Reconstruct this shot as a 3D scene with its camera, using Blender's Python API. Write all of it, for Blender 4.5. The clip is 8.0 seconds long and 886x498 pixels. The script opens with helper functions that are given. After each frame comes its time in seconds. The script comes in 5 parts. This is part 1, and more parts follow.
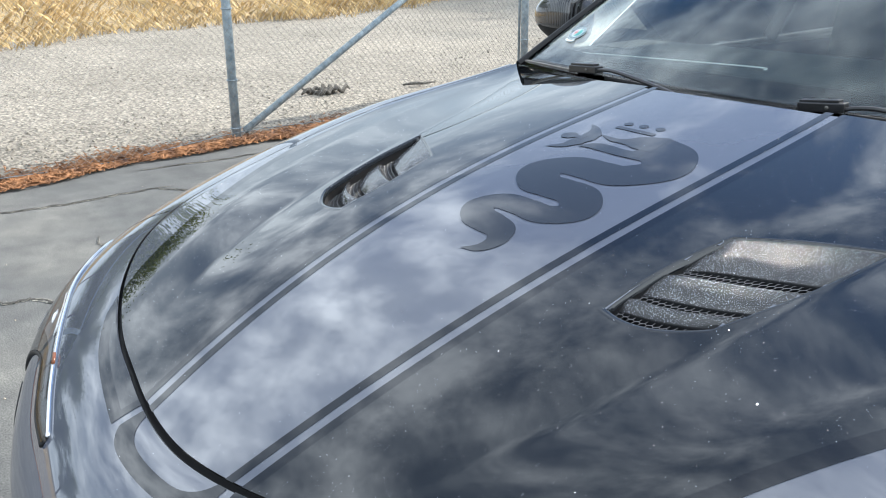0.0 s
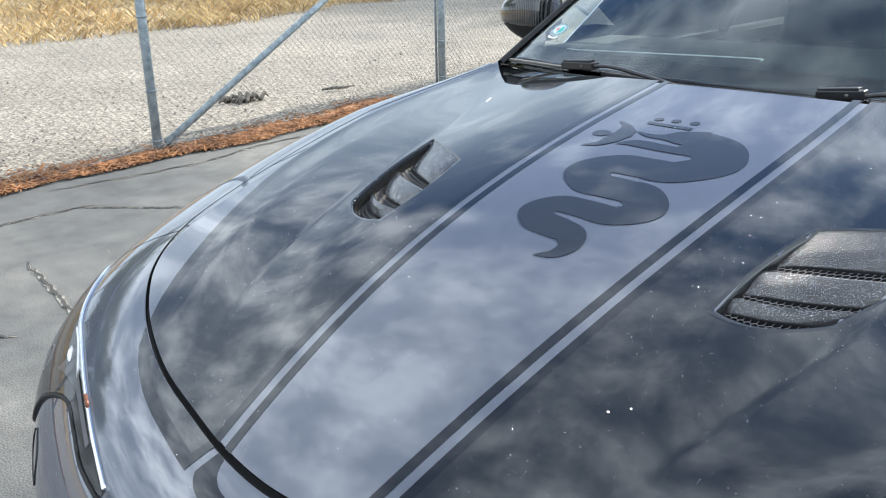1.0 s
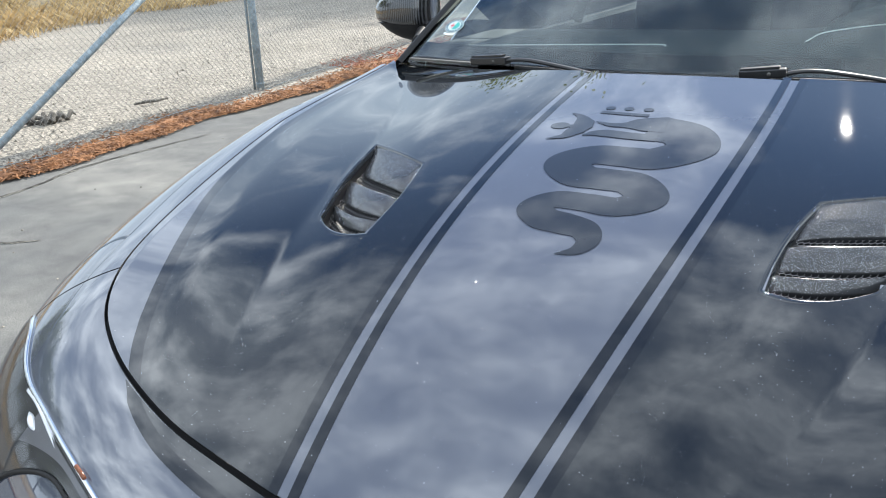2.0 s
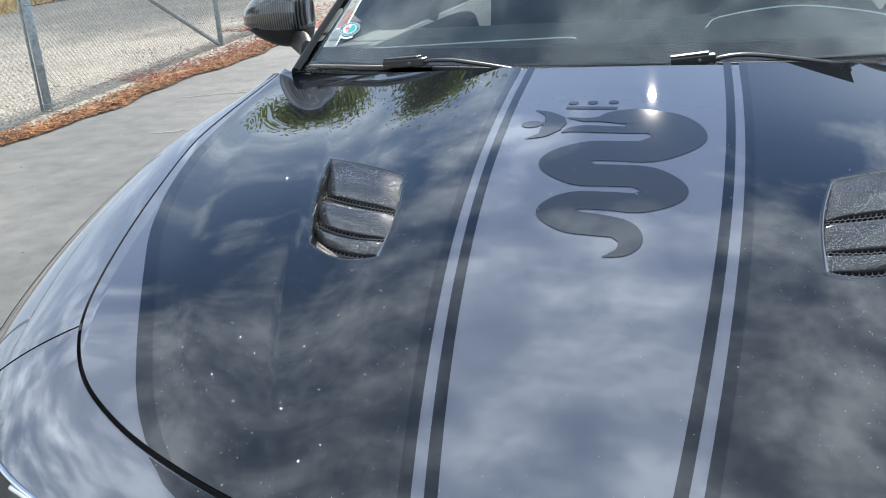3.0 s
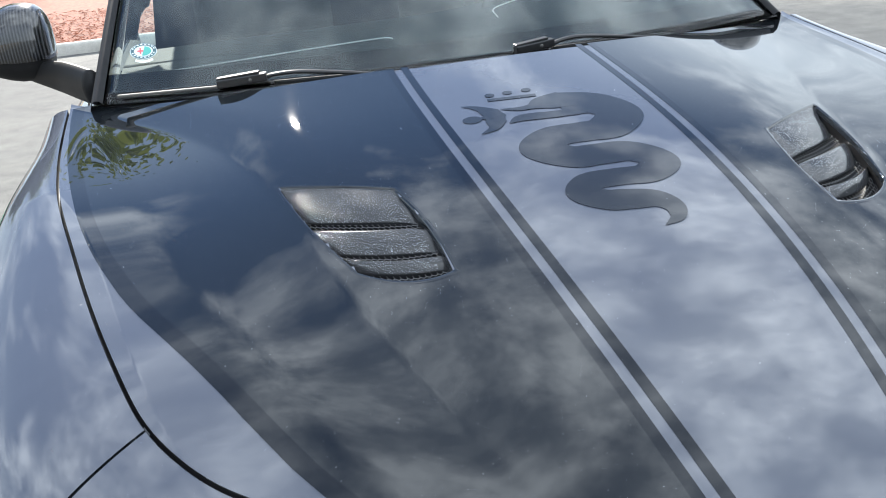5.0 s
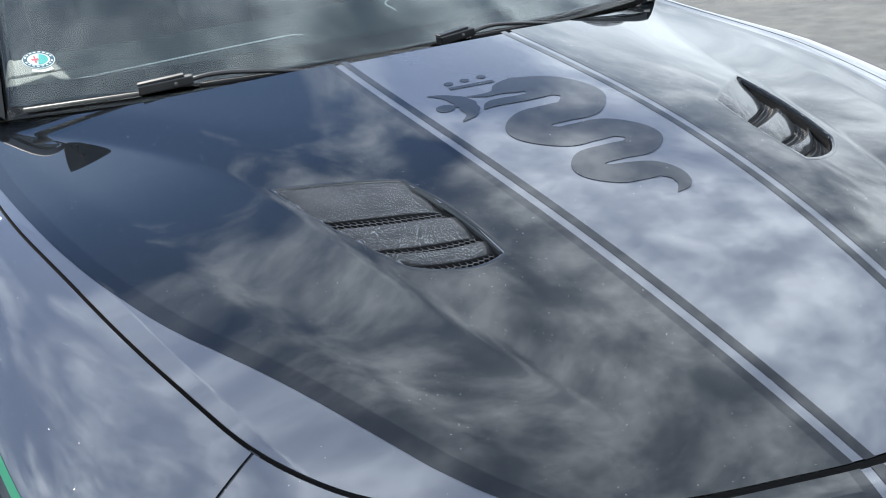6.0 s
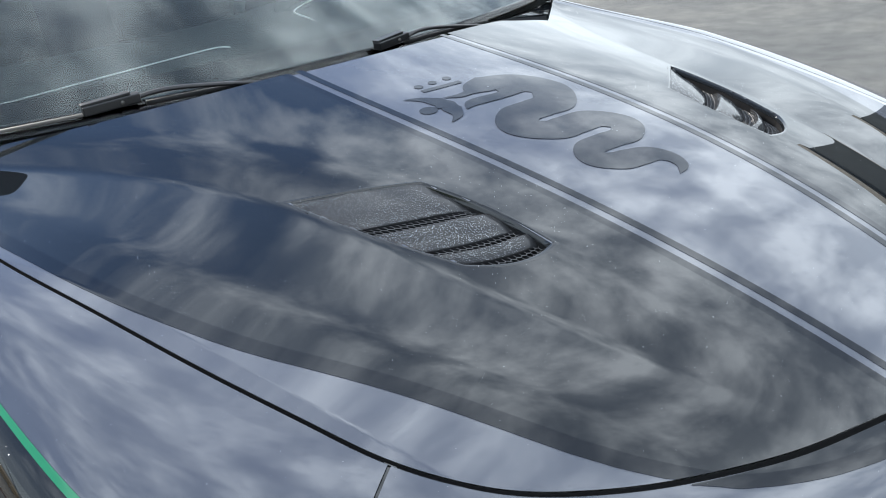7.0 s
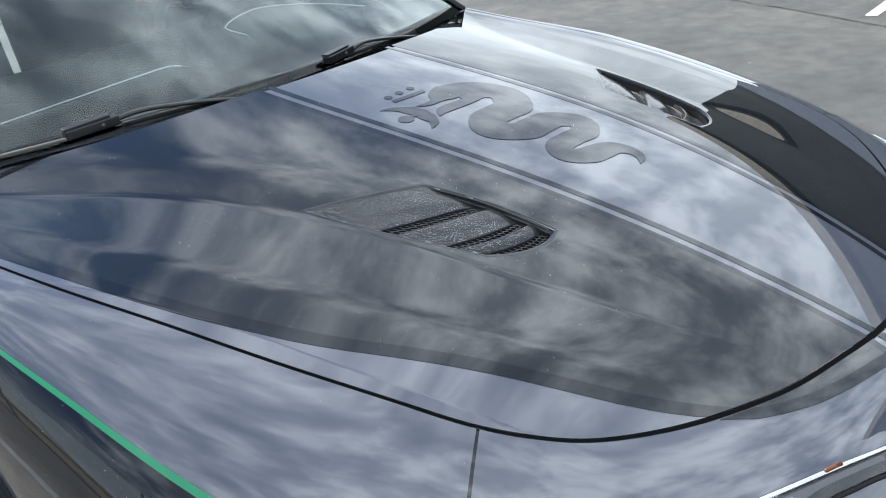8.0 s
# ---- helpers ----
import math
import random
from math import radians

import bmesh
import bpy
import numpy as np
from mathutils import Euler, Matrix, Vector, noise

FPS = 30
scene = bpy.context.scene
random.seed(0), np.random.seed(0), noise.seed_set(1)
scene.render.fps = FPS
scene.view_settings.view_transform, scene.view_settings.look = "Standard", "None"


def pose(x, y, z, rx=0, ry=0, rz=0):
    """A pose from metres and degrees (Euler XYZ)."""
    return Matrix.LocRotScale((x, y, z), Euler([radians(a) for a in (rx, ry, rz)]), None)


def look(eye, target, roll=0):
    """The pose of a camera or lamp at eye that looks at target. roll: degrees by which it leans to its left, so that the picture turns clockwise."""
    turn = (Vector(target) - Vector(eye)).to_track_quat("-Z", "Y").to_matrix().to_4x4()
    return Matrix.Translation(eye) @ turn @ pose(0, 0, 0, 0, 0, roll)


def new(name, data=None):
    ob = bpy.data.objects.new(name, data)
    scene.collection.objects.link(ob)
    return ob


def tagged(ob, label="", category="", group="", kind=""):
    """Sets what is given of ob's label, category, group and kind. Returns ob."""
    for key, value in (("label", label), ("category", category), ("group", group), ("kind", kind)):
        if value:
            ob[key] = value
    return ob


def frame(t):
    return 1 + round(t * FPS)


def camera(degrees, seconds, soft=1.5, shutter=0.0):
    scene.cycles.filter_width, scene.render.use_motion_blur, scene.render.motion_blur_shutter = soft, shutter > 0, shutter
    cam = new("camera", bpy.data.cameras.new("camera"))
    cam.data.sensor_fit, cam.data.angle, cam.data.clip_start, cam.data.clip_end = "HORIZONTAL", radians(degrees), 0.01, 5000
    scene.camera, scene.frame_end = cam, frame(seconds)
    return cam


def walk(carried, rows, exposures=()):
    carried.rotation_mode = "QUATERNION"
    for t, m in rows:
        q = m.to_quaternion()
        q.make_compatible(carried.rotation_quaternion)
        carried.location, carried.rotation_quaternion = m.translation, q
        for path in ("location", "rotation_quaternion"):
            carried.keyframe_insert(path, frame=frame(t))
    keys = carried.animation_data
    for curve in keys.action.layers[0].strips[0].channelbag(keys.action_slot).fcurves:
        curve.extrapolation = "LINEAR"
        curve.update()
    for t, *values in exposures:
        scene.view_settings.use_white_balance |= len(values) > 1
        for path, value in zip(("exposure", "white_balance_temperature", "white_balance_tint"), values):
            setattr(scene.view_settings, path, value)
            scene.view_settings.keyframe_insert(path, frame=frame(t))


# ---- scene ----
cam = camera(52.5, 8.0, soft=1.05)
# the path: eye and turn, round the nose of the car from its driver's side to its passenger's side
PATH = [
    (0.0, pose(0.9924, -0.4706, 1.4426, 70.606, 0.376, 49.635)),
    (0.5, pose(0.8831, -0.5260, 1.4374, 70.658, 0.782, 46.938)),
    (1.0, pose(0.7670, -0.6001, 1.4325, 70.659, 1.225, 42.765)),
    (1.2, pose(0.7115, -0.6322, 1.4376, 70.462, 1.528, 40.746)),
    (1.5, pose(0.6252, -0.6784, 1.4363, 70.647, 1.796, 36.646)),
    (2.0, pose(0.4836, -0.7249, 1.4313, 70.282, 2.530, 29.260)),
    (2.2, pose(0.4290, -0.7337, 1.4222, 70.410, 2.789, 26.420)),
    (3.3, pose(0.0157, -0.7913, 1.4541, 69.219, 3.982, 10.586)),
    (3.5, pose(-0.0486, -0.8095, 1.4652, 68.972, 4.305, 7.967)),
    (4.0, pose(-0.2198, -0.7978, 1.4641, 68.565, 4.692, 0.863)),
    (4.5, pose(-0.3798, -0.7667, 1.4750, 68.002, 5.034, -6.809)),
    (4.7, pose(-0.4533, -0.7533, 1.4738, 68.002, 4.889, -9.907)),
    (5.8, pose(-0.8571, -0.6243, 1.4869, 66.809, 4.837, -26.993)),
    (6.0, pose(-0.9145, -0.5894, 1.4845, 66.715, 4.718, -29.773)),
    (6.5, pose(-1.0449, -0.4972, 1.5020, 66.198, 4.760, -36.494)),
    (7.0, pose(-1.1913, -0.3960, 1.4949, 66.381, 4.744, -43.039)),
    (7.5, pose(-1.3280, -0.3332, 1.5243, 66.149, 4.474, -48.512)),
    (8.0, pose(-1.4655, -0.3009, 1.5675, 65.585, 4.579, -53.562)),
]
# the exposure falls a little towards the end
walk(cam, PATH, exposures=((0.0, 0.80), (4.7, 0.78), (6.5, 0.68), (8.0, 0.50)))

# ---- world, sun, exposure ----
SUN_EL, SUN_AZ = 29.4, -1.8          # degrees; azimuth from +y towards +x
CLOUD_DRIFT = (3.1, 1.7, 0.0)       # which part of the cloud field stands overhead
world = bpy.data.worlds.new("sky")
scene.world = world
world.use_nodes = True


def sky_world():
    nt = world.node_tree
    nt.nodes.clear()
    n, l = nt.nodes.new, nt.links.new
    out, bg = n("ShaderNodeOutputWorld"), n("ShaderNodeBackground")
    sky = n("ShaderNodeTexSky")
    sky.sky_type, sky.sun_disc = "NISHITA", False
    sky.sun_elevation, sky.sun_rotation = radians(SUN_EL), radians(SUN_AZ)
    sky.altitude, sky.air_density, sky.dust_density, sky.ozone_density = 100, 0.85, 0.0, 4.0
    co, sep = n("ShaderNodeTexCoord"), n("ShaderNodeSeparateXYZ")
    l(co.outputs["Generated"], sep.inputs[0])
    up = n("ShaderNodeMath")
    up.operation, up.inputs[1].default_value = "MAXIMUM", 0.0
    l(sep.outputs["Z"], up.inputs[0])
    low = n("ShaderNodeMath")
    low.operation, low.inputs[1].default_value = "ADD", 0.42
    l(up.outputs[0], low.inputs[0])
    flat = n("ShaderNodeCombineXYZ")
    drift = n("ShaderNodeVectorMath")
    drift.inputs[1].default_value = CLOUD_DRIFT
    l(flat.outputs[0], drift.inputs[0])
    for k in ("X", "Y"):
        d = n("ShaderNodeMath")
        d.operation = "DIVIDE"
        l(sep.outputs[k], d.inputs[0])
        l(low.outputs[0], d.inputs[1])
        l(d.outputs[0], flat.inputs[k])
    big, small = n("ShaderNodeTexNoise"), n("ShaderNodeTexNoise")
    for tex, scale, detail, rough, warp in ((big, 2.0, 8, 0.56, 0.2), (small, 8.0, 9, 0.57, 0.08)):
        tex.inputs["Scale"].default_value, tex.inputs["Detail"].default_value = scale, detail
        tex.inputs["Roughness"].default_value, tex.inputs["Distortion"].default_value = rough, warp
        l(drift.outputs[0], tex.inputs["Vector"])
    mixn = n("ShaderNodeMix")
    mixn.inputs["Factor"].default_value = 0.27
    l(big.outputs[0], mixn.inputs["A"])
    l(small.outputs[0], mixn.inputs["B"])
    lean = n("ShaderNodeMath")            # the cloud thickens to both sides
    lean.operation = "MULTIPLY_ADD"
    lean.inputs[1].default_value = 0.27
    off, side = n("ShaderNodeMath"), n("ShaderNodeMath")
    off.operation, side.operation = "ADD", "MULTIPLY"
    off.inputs[1].default_value = 0.10
    l(sep.outputs["X"], off.inputs[0])
    l(off.outputs[0], side.inputs[0])
    l(off.outputs[0], side.inputs[1])
    l(side.outputs[0], lean.inputs[0])
    l(mixn.outputs["Result"], lean.inputs[2])
    clear = n("ShaderNodeMath")           # and opens ahead, beyond the car
    clear.operation = "MULTIPLY_ADD"
    clear.inputs[1].default_value = -0.09
    l(sep.outputs["Y"], clear.inputs[0])
    l(lean.outputs[0], clear.inputs[2])
    dome = n("ShaderNodeMath")            # more of it overhead than low down
    dome.operation = "MULTIPLY_ADD"
    dome.inputs[1].default_value = 0.16
    lift = n("ShaderNodeMapRange")
    lift.interpolation_type = "SMOOTHSTEP"
    lift.inputs["From Min"].default_value, lift.inputs["From Max"].default_value = 0.55, 0.95
    l(up.outputs[0], lift.inputs["Value"])
    l(lift.outputs["Result"], dome.inputs[0])
    l(clear.outputs[0], dome.inputs[2])
    cover = n("ShaderNodeValToRGB")
    cover.color_ramp.elements[0].position, cover.color_ramp.elements[1].position = 0.48, 0.76
    l(dome.outputs[0], cover.inputs[0])
    tone = n("ShaderNodeValToRGB")
    tone.color_ramp.elements[0].position, tone.color_ramp.elements[1].position = 0.40, 0.62
    tone.color_ramp.elements[0].color, tone.color_ramp.elements[1].color = (9.5, 10.9, 12.4, 1), (21.0, 23.2, 25.2, 1)
    l(small.outputs[0], tone.inputs[0])
    mix = n("ShaderNodeMix")
    mix.data_type = "RGBA"
    l(cover.outputs[0], mix.inputs["Factor"])
    l(sky.outputs[0], mix.inputs["A"])
    l(tone.outputs[0], mix.inputs["B"])
    # pale haze towards the horizon
    rise = n("ShaderNodeMapRange")
    rise.interpolation_type = "SMOOTHSTEP"
    rise.inputs["From Min"].default_value, rise.inputs["From Max"].default_value = 0.12, 0.58
    rise.inputs["To Min"].default_value, rise.inputs["To Max"].default_value = 0.85, 0.0
    l(up.outputs[0], rise.inputs["Value"])
    haze = n("ShaderNodeMix")
    haze.data_type = "RGBA"
    east = n("ShaderNodeMapRange")        # thicker on the driver's side
    east.interpolation_type = "SMOOTHSTEP"
    east.inputs["From Min"].default_value, east.inputs["From Max"].default_value = -0.45, 0.55
    l(sep.outputs["X"], east.inputs["Value"])
    veil = n("ShaderNodeMix")
    veil.data_type = "RGBA"
    veil.inputs["A"].default_value, veil.inputs["B"].default_value = (6.2, 7.4, 8.5, 1), (11.5, 12.9, 14.0, 1)
    l(east.outputs["Result"], veil.inputs["Factor"])
    l(veil.outputs["Result"], haze.inputs["B"])
    l(rise.outputs["Result"], haze.inputs["Factor"])
    l(mix.outputs["Result"], haze.inputs["A"])
    l(haze.outputs["Result"], bg.inputs[0])
    bg.inputs[1].default_value = 0.1
    l(bg.outputs[0], out.inputs[0])


sky_world()
sun_data = bpy.data.lights.new("sun", "SUN")
sun_data.energy, sun_data.angle, sun_data.color = 5.0, radians(0.55), (1.0, 0.95, 0.87)
sun = new("sun", sun_data)
_el, _az = radians(SUN_EL), radians(SUN_AZ)
SUN_DIR = Vector((math.sin(_az) * math.cos(_el), math.cos(_az) * math.cos(_el), math.sin(_el)))
sun.matrix_world = look(SUN_DIR * 60, (0, 0, 0))

# ---- materials ----


def material(name, colour, rough=0.5, metal=0.0, coat=0.0, coat_rough=0.03, spec=0.5):
    m = bpy.data.materials.new(name)
    m.use_nodes = True
    b = m.node_tree.nodes["Principled BSDF"]
    b.inputs["Base Color"].default_value = (*colour, 1)
    b.inputs["Roughness"].default_value, b.inputs["Metallic"].default_value = rough, metal
    b.inputs["Coat Weight"].default_value, b.inputs["Coat Roughness"].default_value = coat, coat_rough
    b.inputs["Specular IOR Level"].default_value = spec
    return m


def bsdf(m):
    return m.node_tree.nodes["Principled BSDF"]


def noise_node(m, scale, detail=4, rough=0.55, coords="Object"):
    nt = m.node_tree
    co, tex = nt.nodes.new("ShaderNodeTexCoord"), nt.nodes.new("ShaderNodeTexNoise")
    tex.inputs["Scale"].default_value, tex.inputs["Detail"].default_value, tex.inputs["Roughness"].default_value = scale, detail, rough
    nt.links.new(co.outputs[coords], tex.inputs["Vector"])
    return tex


def ramp(m, source, stops):
    nt = m.node_tree
    r = nt.nodes.new("ShaderNodeValToRGB")
    while len(r.color_ramp.elements) < len(stops):
        r.color_ramp.elements.new(0.5)
    for e, (p, c) in zip(r.color_ramp.elements, stops):
        e.position, e.color = p, ((*c, 1) if len(c) == 3 else c)
    nt.links.new(source, r.inputs[0])
    return r.outputs[0]


def mixed(m, fac, a, b, how="MIX"):
    nt = m.node_tree
    x = nt.nodes.new("ShaderNodeMix")
    x.data_type, x.blend_type = "RGBA", how
    for key, v in (("Factor", fac), ("A", a), ("B", b)):
        if hasattr(v, "is_linked"):
            nt.links.new(v, x.inputs[key])
        elif key == "Factor":
            x.inputs[key].default_value = v
        else:
            x.inputs[key].default_value = (*v, 1)
    return x.outputs["Result"]


def bump(m, source, strength, distance):
    nt = m.node_tree
    b = nt.nodes.new("ShaderNodeBump")
    b.inputs["Strength"].default_value, b.inputs["Distance"].default_value = strength, distance
    nt.links.new(source, b.inputs["Height"])
    nt.links.new(b.outputs[0], bsdf(m).inputs["Normal"])
    return b


def mottled(name, dark, light, scale, rough, relief=0.0, fine=0.0, **more):
    """A plain surface that varies at two scales."""
    m = material(name, light, rough, **more)
    a, b = noise_node(m, scale, 5), noise_node(m, scale * 14, 3)
    c = ramp(m, a.outputs[0], [(0.3, dark), (0.7, light)])
    g = ramp(m, b.outputs[0], [(0.3, (0.85, 0.85, 0.85)), (0.7, (1, 1, 1))])
    m.node_tree.links.new(mixed(m, 1.0, c, g, "MULTIPLY"), bsdf(m).inputs["Base Color"])
    if relief:
        bump(m, b.outputs[0], relief, fine)
    return m


def car_paint(name, colour, rough=0.5, sparkle=0.955, coat_rough=0.006, coat_ior=1.6, cell=420, size=0.20, spec=0.0, tilt=1.1):
    """Pigment under clear coat, with sparse bright flakes that glint where they face the sun."""
    m = material(name, colour, rough, 0.0, 1.0, coat_rough, spec)
    nt, b = m.node_tree, bsdf(m)
    b.inputs["Coat IOR"].default_value = coat_ior
    co = nt.nodes.new("ShaderNodeTexCoord")
    vor = nt.nodes.new("ShaderNodeTexVoronoi")
    vor.inputs["Scale"].default_value = cell
    nt.links.new(co.outputs["Object"], vor.inputs["Vector"])
    sep = nt.nodes.new("ShaderNodeSeparateColor")
    nt.links.new(vor.outputs["Color"], sep.inputs[0])

    def maths(op, a, v):
        x = nt.nodes.new("ShaderNodeMath")
        x.operation = op
        for k, q in enumerate((a, v)):
            if hasattr(q, "is_linked"):
                nt.links.new(q, x.inputs[k])
            else:
                x.inputs[k].default_value = q
        return x.outputs[0]
    flake = maths("MULTIPLY", maths("GREATER_THAN", sep.outputs[0], sparkle), maths("LESS_THAN", vor.outputs["Distance"], size))
    sub = nt.nodes.new("ShaderNodeVectorMath")
    sub.operation, sub.inputs[1].default_value = "SUBTRACT", (0.5, 0.5, 0.5)
    nt.links.new(vor.outputs["Color"], sub.inputs[0])
    size = maths("MULTIPLY", flake, tilt)
    sc = nt.nodes.new("ShaderNodeVectorMath")
    sc.operation = "SCALE"
    nt.links.new(sub.outputs[0], sc.inputs[0])
    nt.links.new(size, sc.inputs["Scale"])
    geo = nt.nodes.new("ShaderNodeNewGeometry")
    add = nt.nodes.new("ShaderNodeVectorMath")
    nt.links.new(geo.outputs["Normal"], add.inputs[0])
    nt.links.new(sc.outputs[0], add.inputs[1])
    nor = nt.nodes.new("ShaderNodeVectorMath")
    nor.operation = "NORMALIZE"
    nt.links.new(add.outputs[0], nor.inputs[0])
    nt.links.new(nor.outputs[0], b.inputs["Normal"])
    nt.links.new(geo.outputs["Normal"], b.inputs["Coat Normal"])
    nt.links.new(flake, b.inputs["Metallic"])
    haze = noise_node(m, 3.5, 6, 0.65)
    tone = ramp(m, haze.outputs[0], [(0.3, tuple(c * 0.92 for c in colour)), (0.7, tuple(c * 1.06 for c in colour))])
    nt.links.new(mixed(m, flake, tone, (0.85, 0.85, 0.88)), b.inputs["Base Color"])
    rr = ramp(m, flake, [(0.0, (rough,) * 3), (1.0, (0.22,) * 3)])
    nt.links.new(rr, b.inputs["Roughness"])
    # a faint film of dust
    dust = noise_node(m, 7, 6, 0.65)
    nt.links.new(ramp(m, dust.outputs[0], [(0.35, (coat_rough,) * 3), (0.75, (coat_rough + 0.005,) * 3)]), b.inputs["Coat Roughness"])
    return m


PAINT = car_paint("grey_lilac_paint", (0.080, 0.088, 0.112), sparkle=0.975, coat_ior=1.85, size=0.12)
FILM = car_paint("charcoal_film", (0.010, 0.012, 0.0145), 0.45, 0.94, coat_ior=1.64, size=0.14)
STRIPE = car_paint("black_blue_film", (0.008, 0.010, 0.014), 0.5, 0.995, 0.015, 1.5)
DECAL = car_paint("slate_film", (0.024, 0.027, 0.033), 0.5, 0.995, 0.02, 1.5)
GLITTER = car_paint("glitter_black_paint", (0.036, 0.037, 0.040), 0.5, 0.89, 0.14, 1.55, 2000, 0.42, 0.0, 0.75)
bsdf(GLITTER).inputs["Coat Weight"].default_value = 0.8
GUARD = material("satin_black_mesh", (0.12, 0.12, 0.125), 0.4, 0.3)
GREEN = material("green_film", (0.0, 0.20, 0.085), 0.35, 0, 0.6)
ARM = mottled("satin_black_arm", (0.012, 0.012, 0.013), (0.02, 0.02, 0.021), 50, 0.3)
RAIL = mottled("faded_grey_plastic", (0.08, 0.077, 0.07), (0.13, 0.125, 0.115), 25, 0.6)
GAP = material("black_gap", (0.004, 0.004, 0.005), 0.6)
PLASTIC = mottled("black_plastic", (0.012, 0.012, 0.013), (0.018, 0.018, 0.019), 40, 0.5, 0.15, 0.001, spec=0.2)
RUBBER = mottled("rubber", (0.01, 0.01, 0.01), (0.018, 0.018, 0.019), 60, 0.6)
GRILLE = material("satin_grey_grille", (0.10, 0.10, 0.105), 0.35, 0.5)
GALV = mottled("galvanised_steel", (0.15, 0.205, 0.24), (0.36, 0.425, 0.46), 22, 0.5, 0.2, 0.002, metal=0.2)
WIRE = mottled("dull_zinc_wire", (0.20, 0.19, 0.17), (0.34, 0.33, 0.30), 9, 0.7)
CHROME = material("chrome", (0.75, 0.76, 0.78), 0.12, 1.0)
LENS = material("lamp_lens", (0.9, 0.9, 0.9), 0.02)
bsdf(LENS).inputs["Transmission Weight"].default_value = 1.0
LENS_COVER = bpy.data.materials.new("lamp_cover")
LENS_COVER.use_nodes = True
bsdf(LENS_COVER).inputs["Transmission Weight"].default_value = 1.0
bsdf(LENS_COVER).inputs["Roughness"].default_value = 0.0
bsdf(LENS_COVER).inputs["IOR"].default_value = 1.12
GLASS = material("windscreen_glass", (0.80, 0.93, 0.92), 0.0)
bsdf(GLASS).inputs["Transmission Weight"].default_value = 1.0
bsdf(GLASS).inputs["IOR"].default_value = 1.42
TINTED = material("tinted_side_glass", (0.11, 0.14, 0.14), 0.0)
bsdf(TINTED).inputs["Transmission Weight"].default_value = 1.0
DASH = mottled("dash_leather", (0.016, 0.018, 0.0185), (0.022, 0.0245, 0.025), 90, 0.75, 0.08, 0.0006, spec=0.2)
THREAD = material("white_thread", (0.7, 0.7, 0.68), 0.7)

# ---- setting: ground, gravel, mulch, kerb ----
def part(name, verts, faces, mat, parent=None, label="", smooth=True, normals=None):
    """One mesh object, under its thing or part."""
    if normals is not None:
        vv, nn = np.asarray(verts, float), np.asarray(normals, float)
        tri = np.array([q[:3] for q in faces])
        turn = np.cross(vv[tri[:, 1]] - vv[tri[:, 0]], vv[tri[:, 2]] - vv[tri[:, 1]])
        if float((turn * nn[tri[:, 0]]).sum()) < 0:
            faces = [tuple(reversed(q)) for q in faces]
    me = bpy.data.meshes.new(name)
    me.from_pydata([tuple(map(float, v)) for v in verts], [], faces)
    me.materials.append(mat)
    if smooth:
        me.polygons.foreach_set("use_smooth", [True] * len(me.polygons))
    me.update()
    if normals is not None:
        me.normals_split_custom_set_from_vertices([tuple(map(float, q)) for q in normals])
    ob = new(name, me)
    if parent:
        ob.parent = parent
    if label:
        tagged(ob, label)
    return ob


def empty(name, at=(0, 0, 0)):
    ob = new(name)
    ob.location = at
    ob.empty_display_size = 0.1
    return ob


def grid_faces(nu, nv, keep=None):
    return [(i * nv + j, (i + 1) * nv + j, (i + 1) * nv + j + 1, i * nv + j + 1) for i in range(nu - 1) for j in range(nv - 1) if keep is None or keep(i, j)]


def tube_data(pts, r, sides=8, cap=True):
    """A round rod along a line of points; r is one radius or one a point."""
    pts = [Vector(p) for p in pts]
    rs = r if isinstance(r, (list, tuple)) else [r] * len(pts)
    verts, faces = [], []
    for i, p in enumerate(pts):
        d = (pts[min(i + 1, len(pts) - 1)] - pts[max(i - 1, 0)]).normalized()
        a = d.orthogonal() if abs(d.z) > 0.9 else d.cross(Vector((0, 0, 1)))
        a.normalize()
        b = d.cross(a)
        for k in range(sides):
            t = 2 * math.pi * k / sides
            verts.append(p + rs[i] * (math.cos(t) * a + math.sin(t) * b))
    for i in range(len(pts) - 1):
        for k in range(sides):
            q = (k + 1) % sides
            faces.append((i * sides + k, i * sides + q, (i + 1) * sides + q, (i + 1) * sides + k))
    if cap:
        faces.append(tuple(reversed(range(sides))))
        faces.append(tuple((len(pts) - 1) * sides + k for k in range(sides)))
    return verts, faces


def joined(pieces):
    v, f = [], []
    for pv, pf in pieces:
        o = len(v)
        v += list(pv)
        f += [tuple(i + o for i in q) for q in pf]
    return v, f


def spline(points, n):
    """Catmull-Rom through the points, n samples in all."""
    p = np.array(points, float)
    p = np.vstack([2 * p[0] - p[1], p, 2 * p[-1] - p[-2]])
    out = []
    m = len(p) - 3
    for k in range(n):
        s = k / (n - 1) * m
        i = min(int(s), m - 1)
        t = s - i
        a, b, c, d = p[i], p[i + 1], p[i + 2], p[i + 3]
        out.append(0.5 * (2 * b + (c - a) * t + (2 * a - 5 * b + 4 * c - d) * t * t + (3 * b - a - 3 * c + d) * t ** 3))
    return np.array(out)


